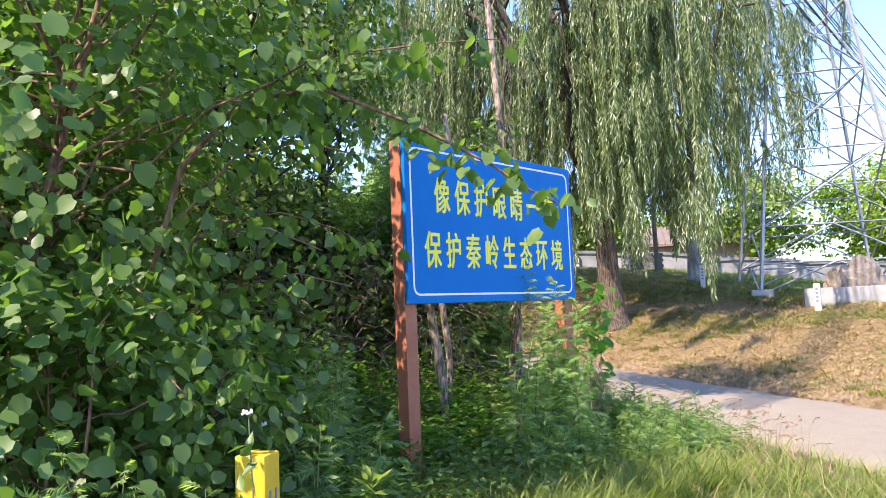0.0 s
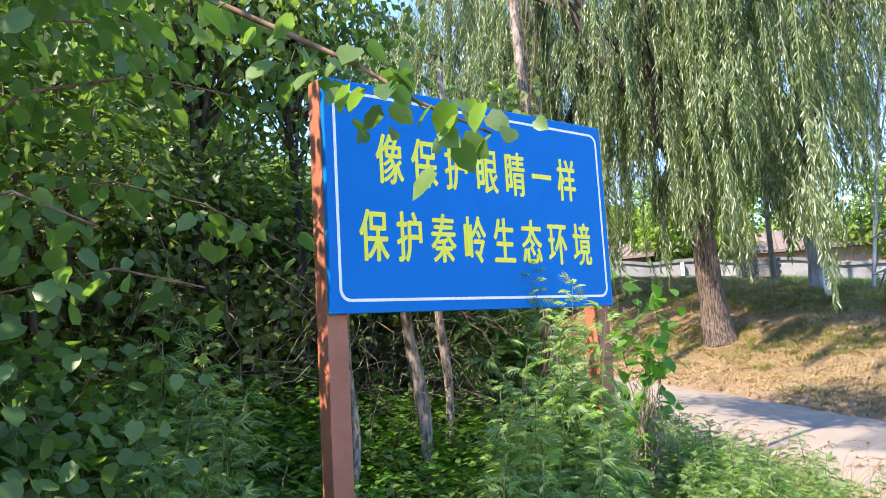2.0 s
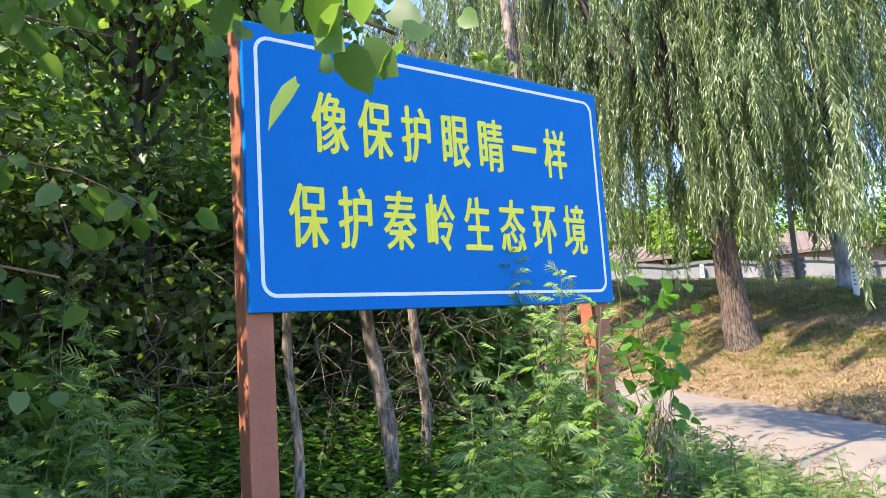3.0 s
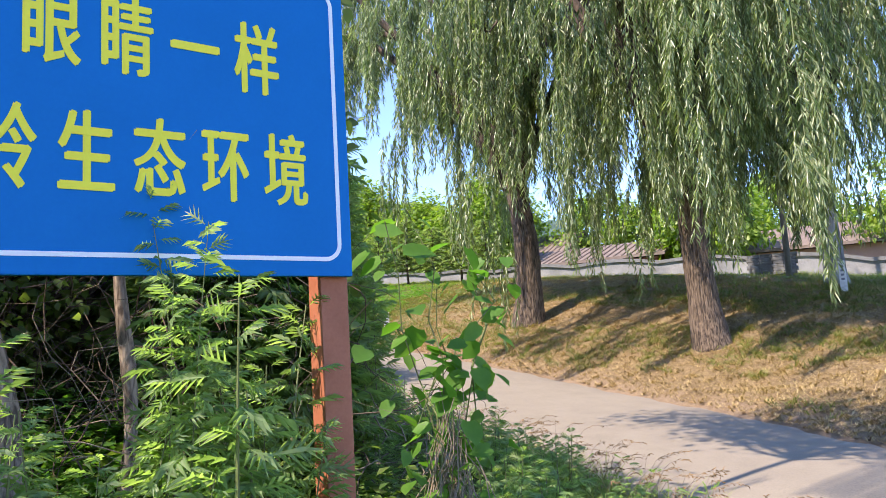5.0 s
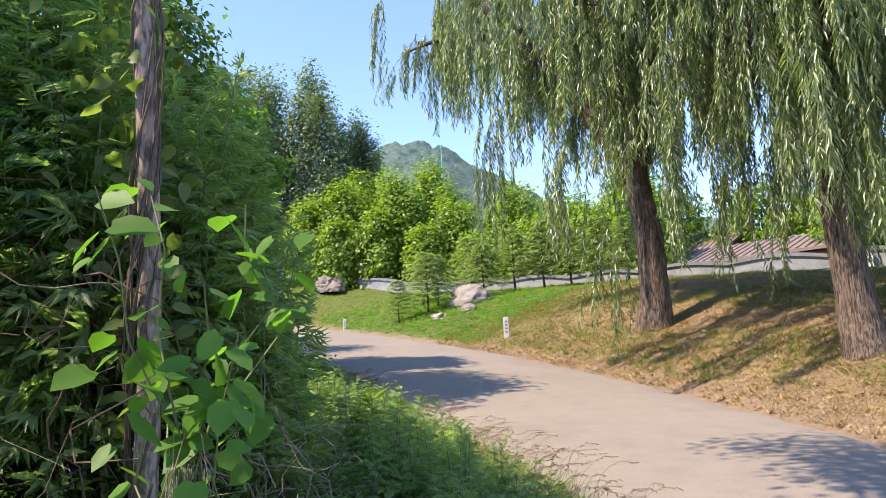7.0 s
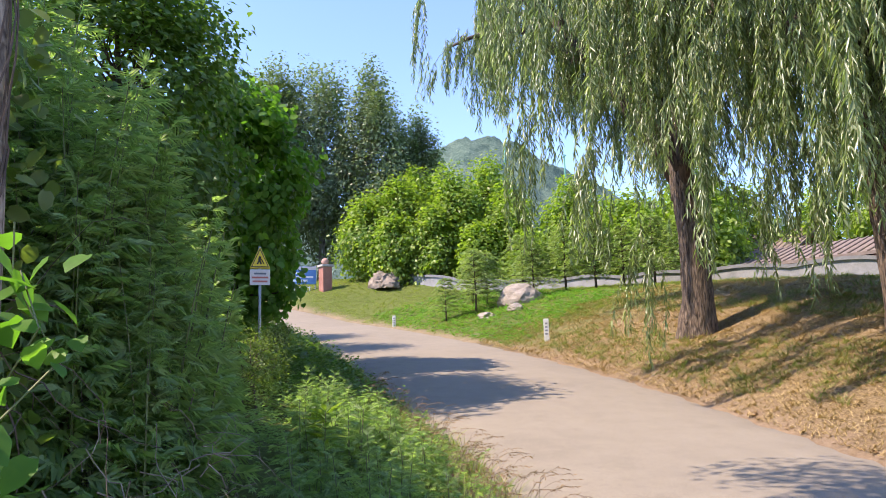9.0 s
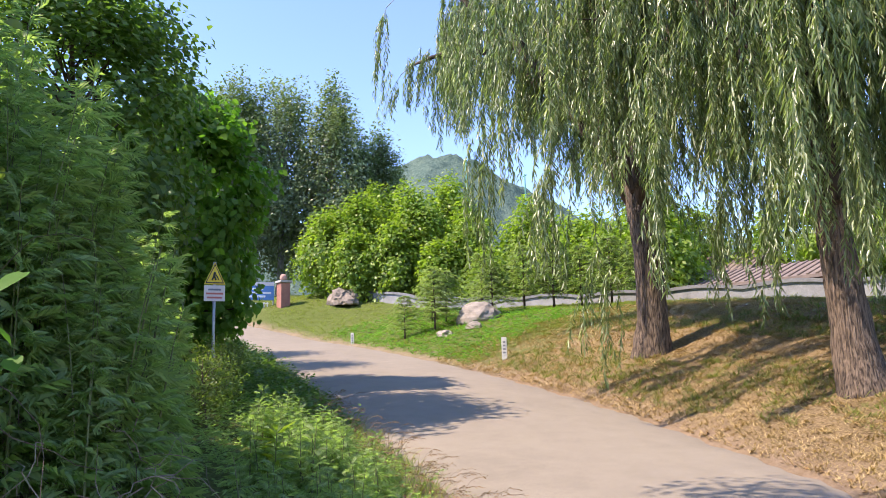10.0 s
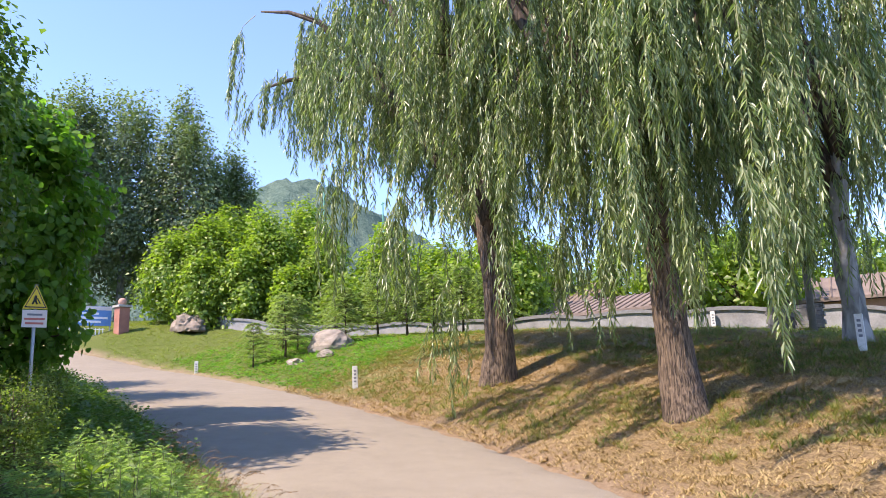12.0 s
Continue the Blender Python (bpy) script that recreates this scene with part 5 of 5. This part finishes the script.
def warning_sign():
    x, y = -14.33, 8.55
    g = lz(x, y)
    t = thing("warning_sign", "yellow triangular road-works warning sign on a thin grey pole", "road sign", (x, y, g), 95)
    part("pole", tubes([rod(Vector((0, 0, -0.2)), Vector((0, 0, 3.3 - g)), 0.025)], 10), GALV, t, smooth=True)
    zb, s, h = 2.93 - g, 0.17, 0.37

    def tri(s, h, z, x0, x1):
        bm = bmesh.new()
        pts = [(-s, z), (s, z), (0, z + h)]
        a = [bm.verts.new((p[0], -x1, p[1])) for p in pts]
        b = [bm.verts.new((p[0], -x0, p[1])) for p in pts]
        bm.faces.new(a), bm.faces.new(b[::-1])
        for i in range(3):
            bm.faces.new((a[i], b[i], b[(i + 1) % 3], a[(i + 1) % 3]))
        bmesh.ops.recalc_face_normals(bm, faces=bm.faces)
        return bm
    p = part("triangle_panel", tri(s, h, zb, 0.026, 0.034), SIGN_YELLOW, t, "yellow triangular panel")
    part("black_border", tri(s * 0.87, h * 0.87, zb + 0.018, 0.0345, 0.036), SIGN_BLACK, p)
    part("yellow_field", tri(s * 0.74, h * 0.74, zb + 0.036, 0.0365, 0.038), SIGN_YELLOW, p)
    part("symbol_bar", tubes([[(Vector((0.0, -0.04, zb + 0.2)), 0.018), (Vector((-0.012, -0.04, zb + 0.14)), 0.022)], [(Vector((-0.012, -0.04, zb + 0.14)), 0.014), (Vector((-0.045, -0.04, zb + 0.07)), 0.012)], [(Vector((-0.01, -0.04, zb + 0.14)), 0.014), (Vector((0.02, -0.04, zb + 0.07)), 0.012)], [(Vector((0.02, -0.04, zb + 0.16)), 0.008), (Vector((0.06, -0.04, zb + 0.08)), 0.008)]], 6), SIGN_BLACK, p, "plain dark symbol")
    q = part("text_plate", box(0.33, 0.008, 0.26, (0, -0.03, zb - 0.275), 0.003), SIGN_PINK, t, "faded white plate with red lettering")
    for k, w in enumerate((0.2, 0.27, 0.24)):
        part("lettering_bar", box(w, 0.002, 0.03, (0, -0.035, zb - 0.1 - 0.065 * k)), SIGN_RED if k else INK, q)


warning_sign()

# ---- the school wall, gate and buildings ----


def wall_y(x):
    return 35.4 + 0.42 * (x + 8)


base_dir = math.atan2(0.42, 1)
seg = 0.5
xs = np.arange(-47, 16, seg)
for kind, mat, label in (("wall_long", WALL_WHITE, "weathered white boundary wall with a wavy top"), ("coping", COPING, "grey tiled coping that follows the wavy wall top")):
    vv, ff = [], []
    for i, x in enumerate(xs):
        y = wall_y(x)
        g = lz(x, y)
        top = float(np.interp(-x, RISE_S, RISE_Z)) + 2.2 * float(np.interp(x, [-60, -42, -28, -16, -11, -7, 5, 60], [0.75, 0.78, 0.92, 1.05, 1.0, 0.76, 0.55, 0.3])) + float(np.interp(x, [-30, -22, -12, -8], [0.2, 0.42, 0.5, 0.8])) + 0.16 * abs(math.sin(x * 0.9))
        lo, hi, half = (g - 0.4, top, 0.12) if kind == "wall_long" else (top + 0.003, top + 0.14, 0.2)
        n = (-math.sin(base_dir) * half, math.cos(base_dir) * half)
        vv += [(x - n[0], y - n[1], lo), (x - n[0], y - n[1], hi), (x + n[0], y + n[1], hi), (x + n[0], y + n[1], lo)]
        if i:
            k = 4 * i
            ff += [(k - 4 + j, k + j, k + (j + 1) % 4, k - 4 + (j + 1) % 4) for j in range(4)]
    tagged(new(kind, mesh_of(kind, vv, ff, mat)), label, "wall", kind="structure")


def house(x, y, rz, lx, ly, h, roof_h, wall_mat, label, windows=4, red_door=False):
    g = lz(x, y) - 0.3
    t = thing("low_building", label, "building", (x, y, g), rz)
    part("wall", box(lx, ly, h, (0, 0, 0), 0.02), wall_mat, t)
    e = 0.45
    v = [(-lx / 2 - e, -ly / 2 - e, h), (lx / 2 + e, -ly / 2 - e, h), (lx / 2 + e, ly / 2 + e, h), (-lx / 2 - e, ly / 2 + e, h), (-lx / 2 - e, 0, h + roof_h), (lx / 2 + e, 0, h + roof_h)]
    v += [(a, b, c + 0.14) for a, b, c in v]
    f = [(0, 1, 5, 4), (2, 3, 4, 5), (6, 10, 11, 7), (8, 11, 10, 9), (0, 6, 7, 1), (2, 8, 9, 3), (0, 4, 10, 6), (4, 3, 9, 10), (1, 7, 11, 5), (5, 11, 8, 2)]
    roof = part("roof", (v, f), ROOF, t, "tiled pitched roof")
    n = int(lx / 0.35)
    for k in range(n):
        xx = -lx / 2 - e + (lx + 2 * e) * (k + 0.5) / n
        part("tile_rib", tubes([rod(Vector((xx, -ly / 2 - e, h + 0.16)), Vector((xx, 0, h + roof_h + 0.16)), 0.045)], 5), ROOF, roof)
    for gx in (-1, 1):
        xx = gx * lx / 2
        part("gable", ([(xx, -ly / 2, h), (xx, ly / 2, h), (xx, 0, h + roof_h), (xx - gx * 0.2, -ly / 2, h), (xx - gx * 0.2, ly / 2, h), (xx - gx * 0.2, 0, h + roof_h)], [(0, 1, 2), (3, 5, 4), (0, 2, 5, 3), (1, 4, 5, 2)]), wall_mat, t)
    for k in range(windows):
        xx = lx * (-0.5 + (k + 0.5) / windows)
        w = part("window", box(1.5, 0.12, 1.5, (xx, -ly / 2 - 0.02, 1.1)), WALL_WHITE, t, "white framed window")
        for s in (-1, 1):
            part("pane", box(0.62, 0.04, 1.3, (xx + 0.35 * s, -ly / 2 - 0.085, 1.2)), BLUE_DARK, w)
    return t


house(-31, 33.6, 24, 13, 6, 2.8, 1.0, BRICK_RED, "long low red-brick schoolhouse with a tiled roof", 5)
house(-21.5, 41.0, 30, 11, 6.5, 3.3, 1.3, BRICK_PINK, "pink rendered low house with a pitched roof", 3)
house(-42, 38, 20, 14, 6, 3.2, 1.6, BRICK_RED, "red-brick row with white window frames", 5)
gz0 = lz(-22.4, 38.4)
t = thing("red_gate", "dark maroon sheet-metal gate between brick piers", "gate", (-22.4, 38.4, gz0), 30)
for k in (-1, 1):
    part("pier", box(0.45, 0.45, 2.3, (1.15 * k, 0, -0.3), 0.01), BRICK_RED, t)
    leafp = part("gate_leaf", box(0.88, 0.06, 1.6, (0.46 * k, 0, 0.0), 0.008), MAROON, t, "maroon metal gate leaf")
    for j in range(4):
        part("rail", box(0.03, 0.03, 0.35, (0.46 * k - 0.33 + 0.22 * j, 0, 1.6)), MAROON, leafp)

# a white van parked behind the wall's gap


def van(x, y, rz):
    t = thing("white_van", "small white van parked by the boundary wall", "car", (x, y, lz(x, y)), rz)
    prof = [(-1.9, 0.35), (-1.95, 0.9), (-1.8, 1.75), (0.9, 1.8), (1.45, 1.1), (1.95, 0.95), (2.0, 0.35)]
    bm = bmesh.new()
    a = [bm.verts.new((p[0], -0.78, p[1])) for p in prof]
    b = [bm.verts.new((p[0], 0.78, p[1])) for p in prof]
    bm.faces.new(a[::-1]), bm.faces.new(b)
    for i in range(len(prof)):
        j = (i + 1) % len(prof)
        bm.faces.new((a[i], a[j], b[j], b[i]))
    bmesh.ops.recalc_face_normals(bm, faces=bm.faces)
    bmesh.ops.bevel(bm, geom=bm.edges[:], offset=0.07, segments=2, affect="EDGES")
    part("body", bm, CAR_WHITE, t, smooth=True)
    for s in (-1, 1):
        for x0, w in ((-1.2, 0.95), (-0.15, 0.9), (0.62, 0.5)):
            part("side_window", box(w, 0.03, 0.5, (x0, s * 0.785, 1.1), 0.01), GLASS_DARK, t)
        for x0 in (-1.25, 1.3):
            w = part("wheel", tubes([rod(Vector((x0, s * 0.66, 0.32)), Vector((x0, s * 0.84, 0.32)), 0.32)], 18), RUBBER, t)
            part("rim", tubes([rod(Vector((x0, s * 0.8, 0.32)), Vector((x0, s * 0.85, 0.32)), 0.19)], 14), GALV, w)
    part("windscreen", box(0.03, 1.3, 0.75, (0, 0, 0), 0.01, pose(1.22, 0, 1.12, 0, -38, 0)), GLASS_DARK, t)


van(-25.5, wall_y(-25.5) + 2.6, 22)

# gate at the lane's end
for x, y in ((-48.4, 14.2), (-50.5, 9.4)):
    g = lz(x, y)
    t = thing("gate_pillar", "red-brick gate pillar with a capped ball top", "pillar", (x, y, g), 20, group="gate pillars")
    part("shaft", box(0.62, 0.62, 1.75, (0, 0, -0.3), 0.01), BRICK_RED, t)
    part("cap", box(0.8, 0.8, 0.14, (0, 0, 1.46), 0.02), CONCRETE, t)
    bm = bmesh.new()
    bmesh.ops.create_uvsphere(bm, u_segments=14, v_segments=9, radius=0.24, matrix=Matrix.Translation((0, 0, 1.8)))
    part("ball", bm, BRICK_PINK, t, smooth=True)
t = thing("banner_board", "blue banner board with white lettering on steel legs", "banner", (-49.3, 12.6, lz(-49.3, 12.6)), 95)
pan = part("panel", box(2.3, 0.06, 1.15, (0, 0, 0.55), 0.01), BANNER, t)
part("header_bar", box(2.3, 0.01, 0.22, (0, -0.037, 1.47)), SIGN_PINK, pan)
for k, (w, z) in enumerate(((0.9, 1.2), (1.9, 0.95), (1.2, 0.72))):
    part("lettering_bar", box(w, 0.01, 0.13, (0, -0.037, z)), WHITE_LINE, pan, "unreadable white lettering")
for s in (-1, 1):
    part("leg", tubes([rod(Vector((s * 1.1, 0.03, -0.3)), Vector((s * 1.1, 0.03, 1.75)), 0.04)], 8), GALV, t)
t = thing("slatted_gate", "low white slatted gate across the lane's end", "gate", (-49.0, 12.0, lz(-49.0, 12.0)), 95)
for k in range(14):
    part("slat", box(0.05, 0.03, 0.6, (-1.3 + 0.2 * k, 0, 0)), WHITE_LINE, t)
for z in (0.12, 0.5):
    part("rail", box(2.8, 0.04, 0.05, (0, 0.035, z)), WHITE_LINE, t)

# green netting masts beyond the trees
for x, y, z in ((-76, 38, 25), (-77.3, 34.5, 21), (-73.5, 44, 23)):
    g = lz(x, y)
    t = thing("net_mast", "tall green sports-net mast beyond the trees", "mast", (x, y, g), group="net masts")
    part("mast", tubes([rod(Vector((0, 0, 0)), Vector((0, 0, z - g)), 0.075)], 8), NET, t, smooth=True)
    part("arm", tubes([rod(Vector((-0.4, 0, z - g - 0.2)), Vector((0.4, 0, z - g - 0.2)), 0.06)], 6), NET, t)
na, nb, nz = Vector((-76, 38, 0)), Vector((-77.3, 34.5, 0)), 19.5
nz0 = lz(-76.5, 36)
strands_n = [rod(na.lerp(nb, k / 14) + Vector((0, 0, nz0)), na.lerp(nb, k / 14) + Vector((0, 0, nz + 4 * (1 - k / 14))), 0.02) for k in range(15)]
strands_n += [rod(na + Vector((0, 0, z)), nb + Vector((0, 0, z)), 0.02) for z in np.arange(nz0 + 0.3, nz, 0.28)]
tagged(new("sports_net", mesh_of("sports_net", *tubes(strands_n, 3, False), NET)), "green sports netting strung between two tall masts", "net")


# boulders


def boulder(x, y, sx, sy, sz, seed, mat, label, name="boulder", rough=1.0):
    bm = bmesh.new()
    bmesh.ops.create_icosphere(bm, subdivisions=4, radius=1.0)
    for v in bm.verts:
        k = 1 + 0.3 * rough * noise.fractal(v.co * 1.3 + Vector((seed, 0, 0)), 1, 2, 4) + 0.06 * rough * noise.cell(v.co * 3.2 + Vector((seed, 3, 0)))
        v.co = Vector((v.co.x * sx * k, v.co.y * sy * k, max(v.co.z, -0.35) * sz * k))
    t = thing(name, label, "rock", (x, y, lz(x, y) + 0.1 * sz))
    part("stone", bm, mat, t)
    return t


boulder(-30.5, 19.9, 1.15, 0.9, 0.75, 2, STONE_PALE, "heap of pale rubble on the green slope", rough=0.45)
boulder(-28.6, 18.9, 0.4, 0.3, 0.22, 4, STONE_PALE, "small pale stone in the grass")
boulder(-29.2, 17.9, 0.5, 0.3, 0.2, 5, STONE_PALE, "flat pale stone in the grass")
boulder(-46.5, 17.6, 1.3, 0.9, 0.8, 6, STONE, "grey rock at the foot of the trees")
boulder(-5.5, 21.9, 0.85, 0.6, 0.95, 7, STONE, "large brown standing stone near the pylon")
t = thing("stone_plinth", "low concrete plinth below the standing stone", "plinth", (-4.8, 21.5, lz(-4.8, 21.5)), 12)
part("slab", box(3.6, 0.9, 0.5, (0, 0, -0.1), 0.02), CONCRETE, t)

# brick stack and pole on the bank
t = thing("brick_stack", "low weathered stack of dark bricks on the bank", "bricks", (-14.9, 27.9, lz(-14.9, 27.9)), 28)
for r in range(6):
    for k in range(4):
        part("brick", box(0.36, 0.5, 0.11, (-0.57 + 0.38 * k + 0.05 * (r % 2), 0.02 * (k % 2), 0.115 * r), 0.008), COPING, t)
g = lz(-14.1, 27.5)
t = thing("utility_pole", "grey steel utility pole with a short cross-arm", "pole", (-14.1, 27.5, g))
part("pole", tubes([[(Vector((0, 0, -0.3)), 0.1), (Vector((0, 0, 9.5)), 0.07)]], 12), STEEL_DARK, t, smooth=True)
part("cross_arm", box(1.1, 0.09, 0.09, (0.25, 0, 5.0), 0.01), STEEL_DARK, t)


# young cedars on the slope
SAP = []
for k in range(2):
    g = np.random.RandomState(200 + k)
    t = thing("young_cedar", "young feathery cedar sapling on the slope", "tree", (0, 0, -70), group="young cedars")
    part("trunk", tubes([[(Vector((0.02 * math.sin(u * 5), 0, 2.4 * u - 0.1)), 0.035 * (1.1 - u)) for u in np.linspace(0, 1, 7)]], 7), BARK_DARK, t, smooth=True)
    P, A, N, arms = [], [], [], []
    for i in range(72):
        tier = i // 8
        z = 0.5 + 0.215 * tier + g.uniform(-0.05, 0.05)
        a = i * 2.4
        r = (0.95 * (1 - tier / 9.5) ** 0.85 + 0.1) * g.uniform(0.7, 1.15)
        d = np.array([math.cos(a), math.sin(a), 0])
        arms.append([(Vector((0, 0, z)), 0.008), (Vector(d * r * 0.6 + np.array([0, 0, z + 0.12])), 0.005), (Vector(d * r + np.array([0, 0, z - 0.08])), 0.003)])
        for q in range(34):
            u = g.uniform(0.15, 1)
            P.append(d * r * u + np.array([0, 0, z + 0.17 * math.sin(u * 3) - 0.1 * u]) + g.normal(size=3) * 0.02)
            A.append(d * 0.7 + np.cross(d, (0, 0, 1)) * g.normal() * 0.7 + np.array([0, 0, g.uniform(-0.5, 0.15)]))
            N.append(g.normal(size=3) * 0.3 + np.array([0, 0, 1]))
    part("branch_work", tubes(arms, 4), BARK_DARK, t)
    part("crown", foliage("crown", P, A, N, 0.13, 0.035, SLIM, LEAF_CEDAR), LEAF_CEDAR, t)
    SAP.append(t)
for i, (x, y, k) in enumerate(((-31.6, 17.0, 0.85), (-31.2, 18.2, 1.25), (-32.5, 19.2, 1.1), (-31.0, 20.8, 1.1), (-30.5, 22.1, 1.3), (-29.5, 23.0, 1.35), (-28.6, 23.8, 1.2), (-27.6, 24.6, 1.3), (-35, 19.4, 0.9), (-26.5, 25.2, 1.25), (-33.8, 21.5, 1.3))):
    ob = copy_thing(SAP[i % 2], pose(x, y, lz(x, y), 0, 0, i * 50))
    ob.scale = (k * 1.15, k * 1.15, k * 0.9)

# ---- lattice pylon and cables ----


def pylon(x, y, rz):
    g = lz(x, y)
    t = thing("lattice_pylon", "galvanised lattice power pylon on four splayed legs", "pylon", (x, y, g), rz)
    H, b0, b1 = 15.0, 2.15, 0.42
    half = lambda z: b0 + (b1 - b0) * (z / H) if z < H else b1
    levels = [0, 0.9, 2.0, 4.3, 6.7, 9.0, 11.2, 13.2, 15.0]
    cs = [(-1, -1), (1, -1), (1, 1), (-1, 1)]
    at = lambda c, z: Vector((c[0] * half(z), c[1] * half(z), z))
    for c in cs:
        part("leg", tubes([rod(at(c, -0.2), at(c, H), 0.058)], 4), GALV, t)
        part("footing", box(0.6, 0.6, 0.35, (c[0] * b0, c[1] * b0, -0.2), 0.02), CONCRETE, t)
    for za, zb in zip(levels, levels[1:]):
        for i in range(4):
            p, q = cs[i], cs[(i + 1) % 4]
            mid_top = (at(p, zb) + at(q, zb)) / 2
            part("girt", tubes([rod(at(p, zb), at(q, zb), 0.026)], 4), STEEL_DARK if zb in (2.0, 6.7) else GALV, t)
            if zb - za > 1.5:
                part("brace", tubes([rod(at(p, za), at(q, zb), 0.026)], 4), GALV, t)
                part("brace", tubes([rod(at(q, za), at(p, zb), 0.026)], 4), STEEL_DARK, t)
                m1 = at(p, (za + zb) / 2)
                cc = (at(p, za) + at(q, zb) + at(q, za) + at(p, zb)) / 4
                part("brace", tubes([rod(m1, cc, 0.018)], 4), GALV, t)
                part("brace", tubes([rod(at(q, (za + zb) / 2), cc, 0.018)], 4), GALV, t)
            else:
                part("brace", tubes([rod(at(p, za), mid_top, 0.026)], 4), GALV, t)
                part("brace", tubes([rod(at(q, za), mid_top, 0.026)], 4), GALV, t)
    for z in (12.2, 14.2):
        for s in (-1, 1):
            part("cross_arm", tubes([rod(Vector((s * half(z), 0, z)), Vector((s * 3.2, 0, z + 0.3)), 0.05)], 4), GALV, t)


pylon(-7.3, 25.0, 30)
for k in range(10):
    a = Vector((-5.2 + 0.06 * k, 2.0, 10.6 + 0.05 * ((k * 7) % 5)))
    b = Vector((-10.0 + 0.22 * k, 62.0, 9.6 + 0.3 * ((k * 3) % 7)))
    sag = 0.3 + 0.1 * (k % 4)
    path = [(a.lerp(b, u) + Vector((0, 0, -sag * 4 * u * (1 - u))), 0.018) for u in np.linspace(0, 1, 18)]
    tagged(new("overhead_cable", mesh_of("overhead_cable", *tubes([path], 5), CABLE)), "black overhead cable slung past the pylon", "cable", "overhead cables")
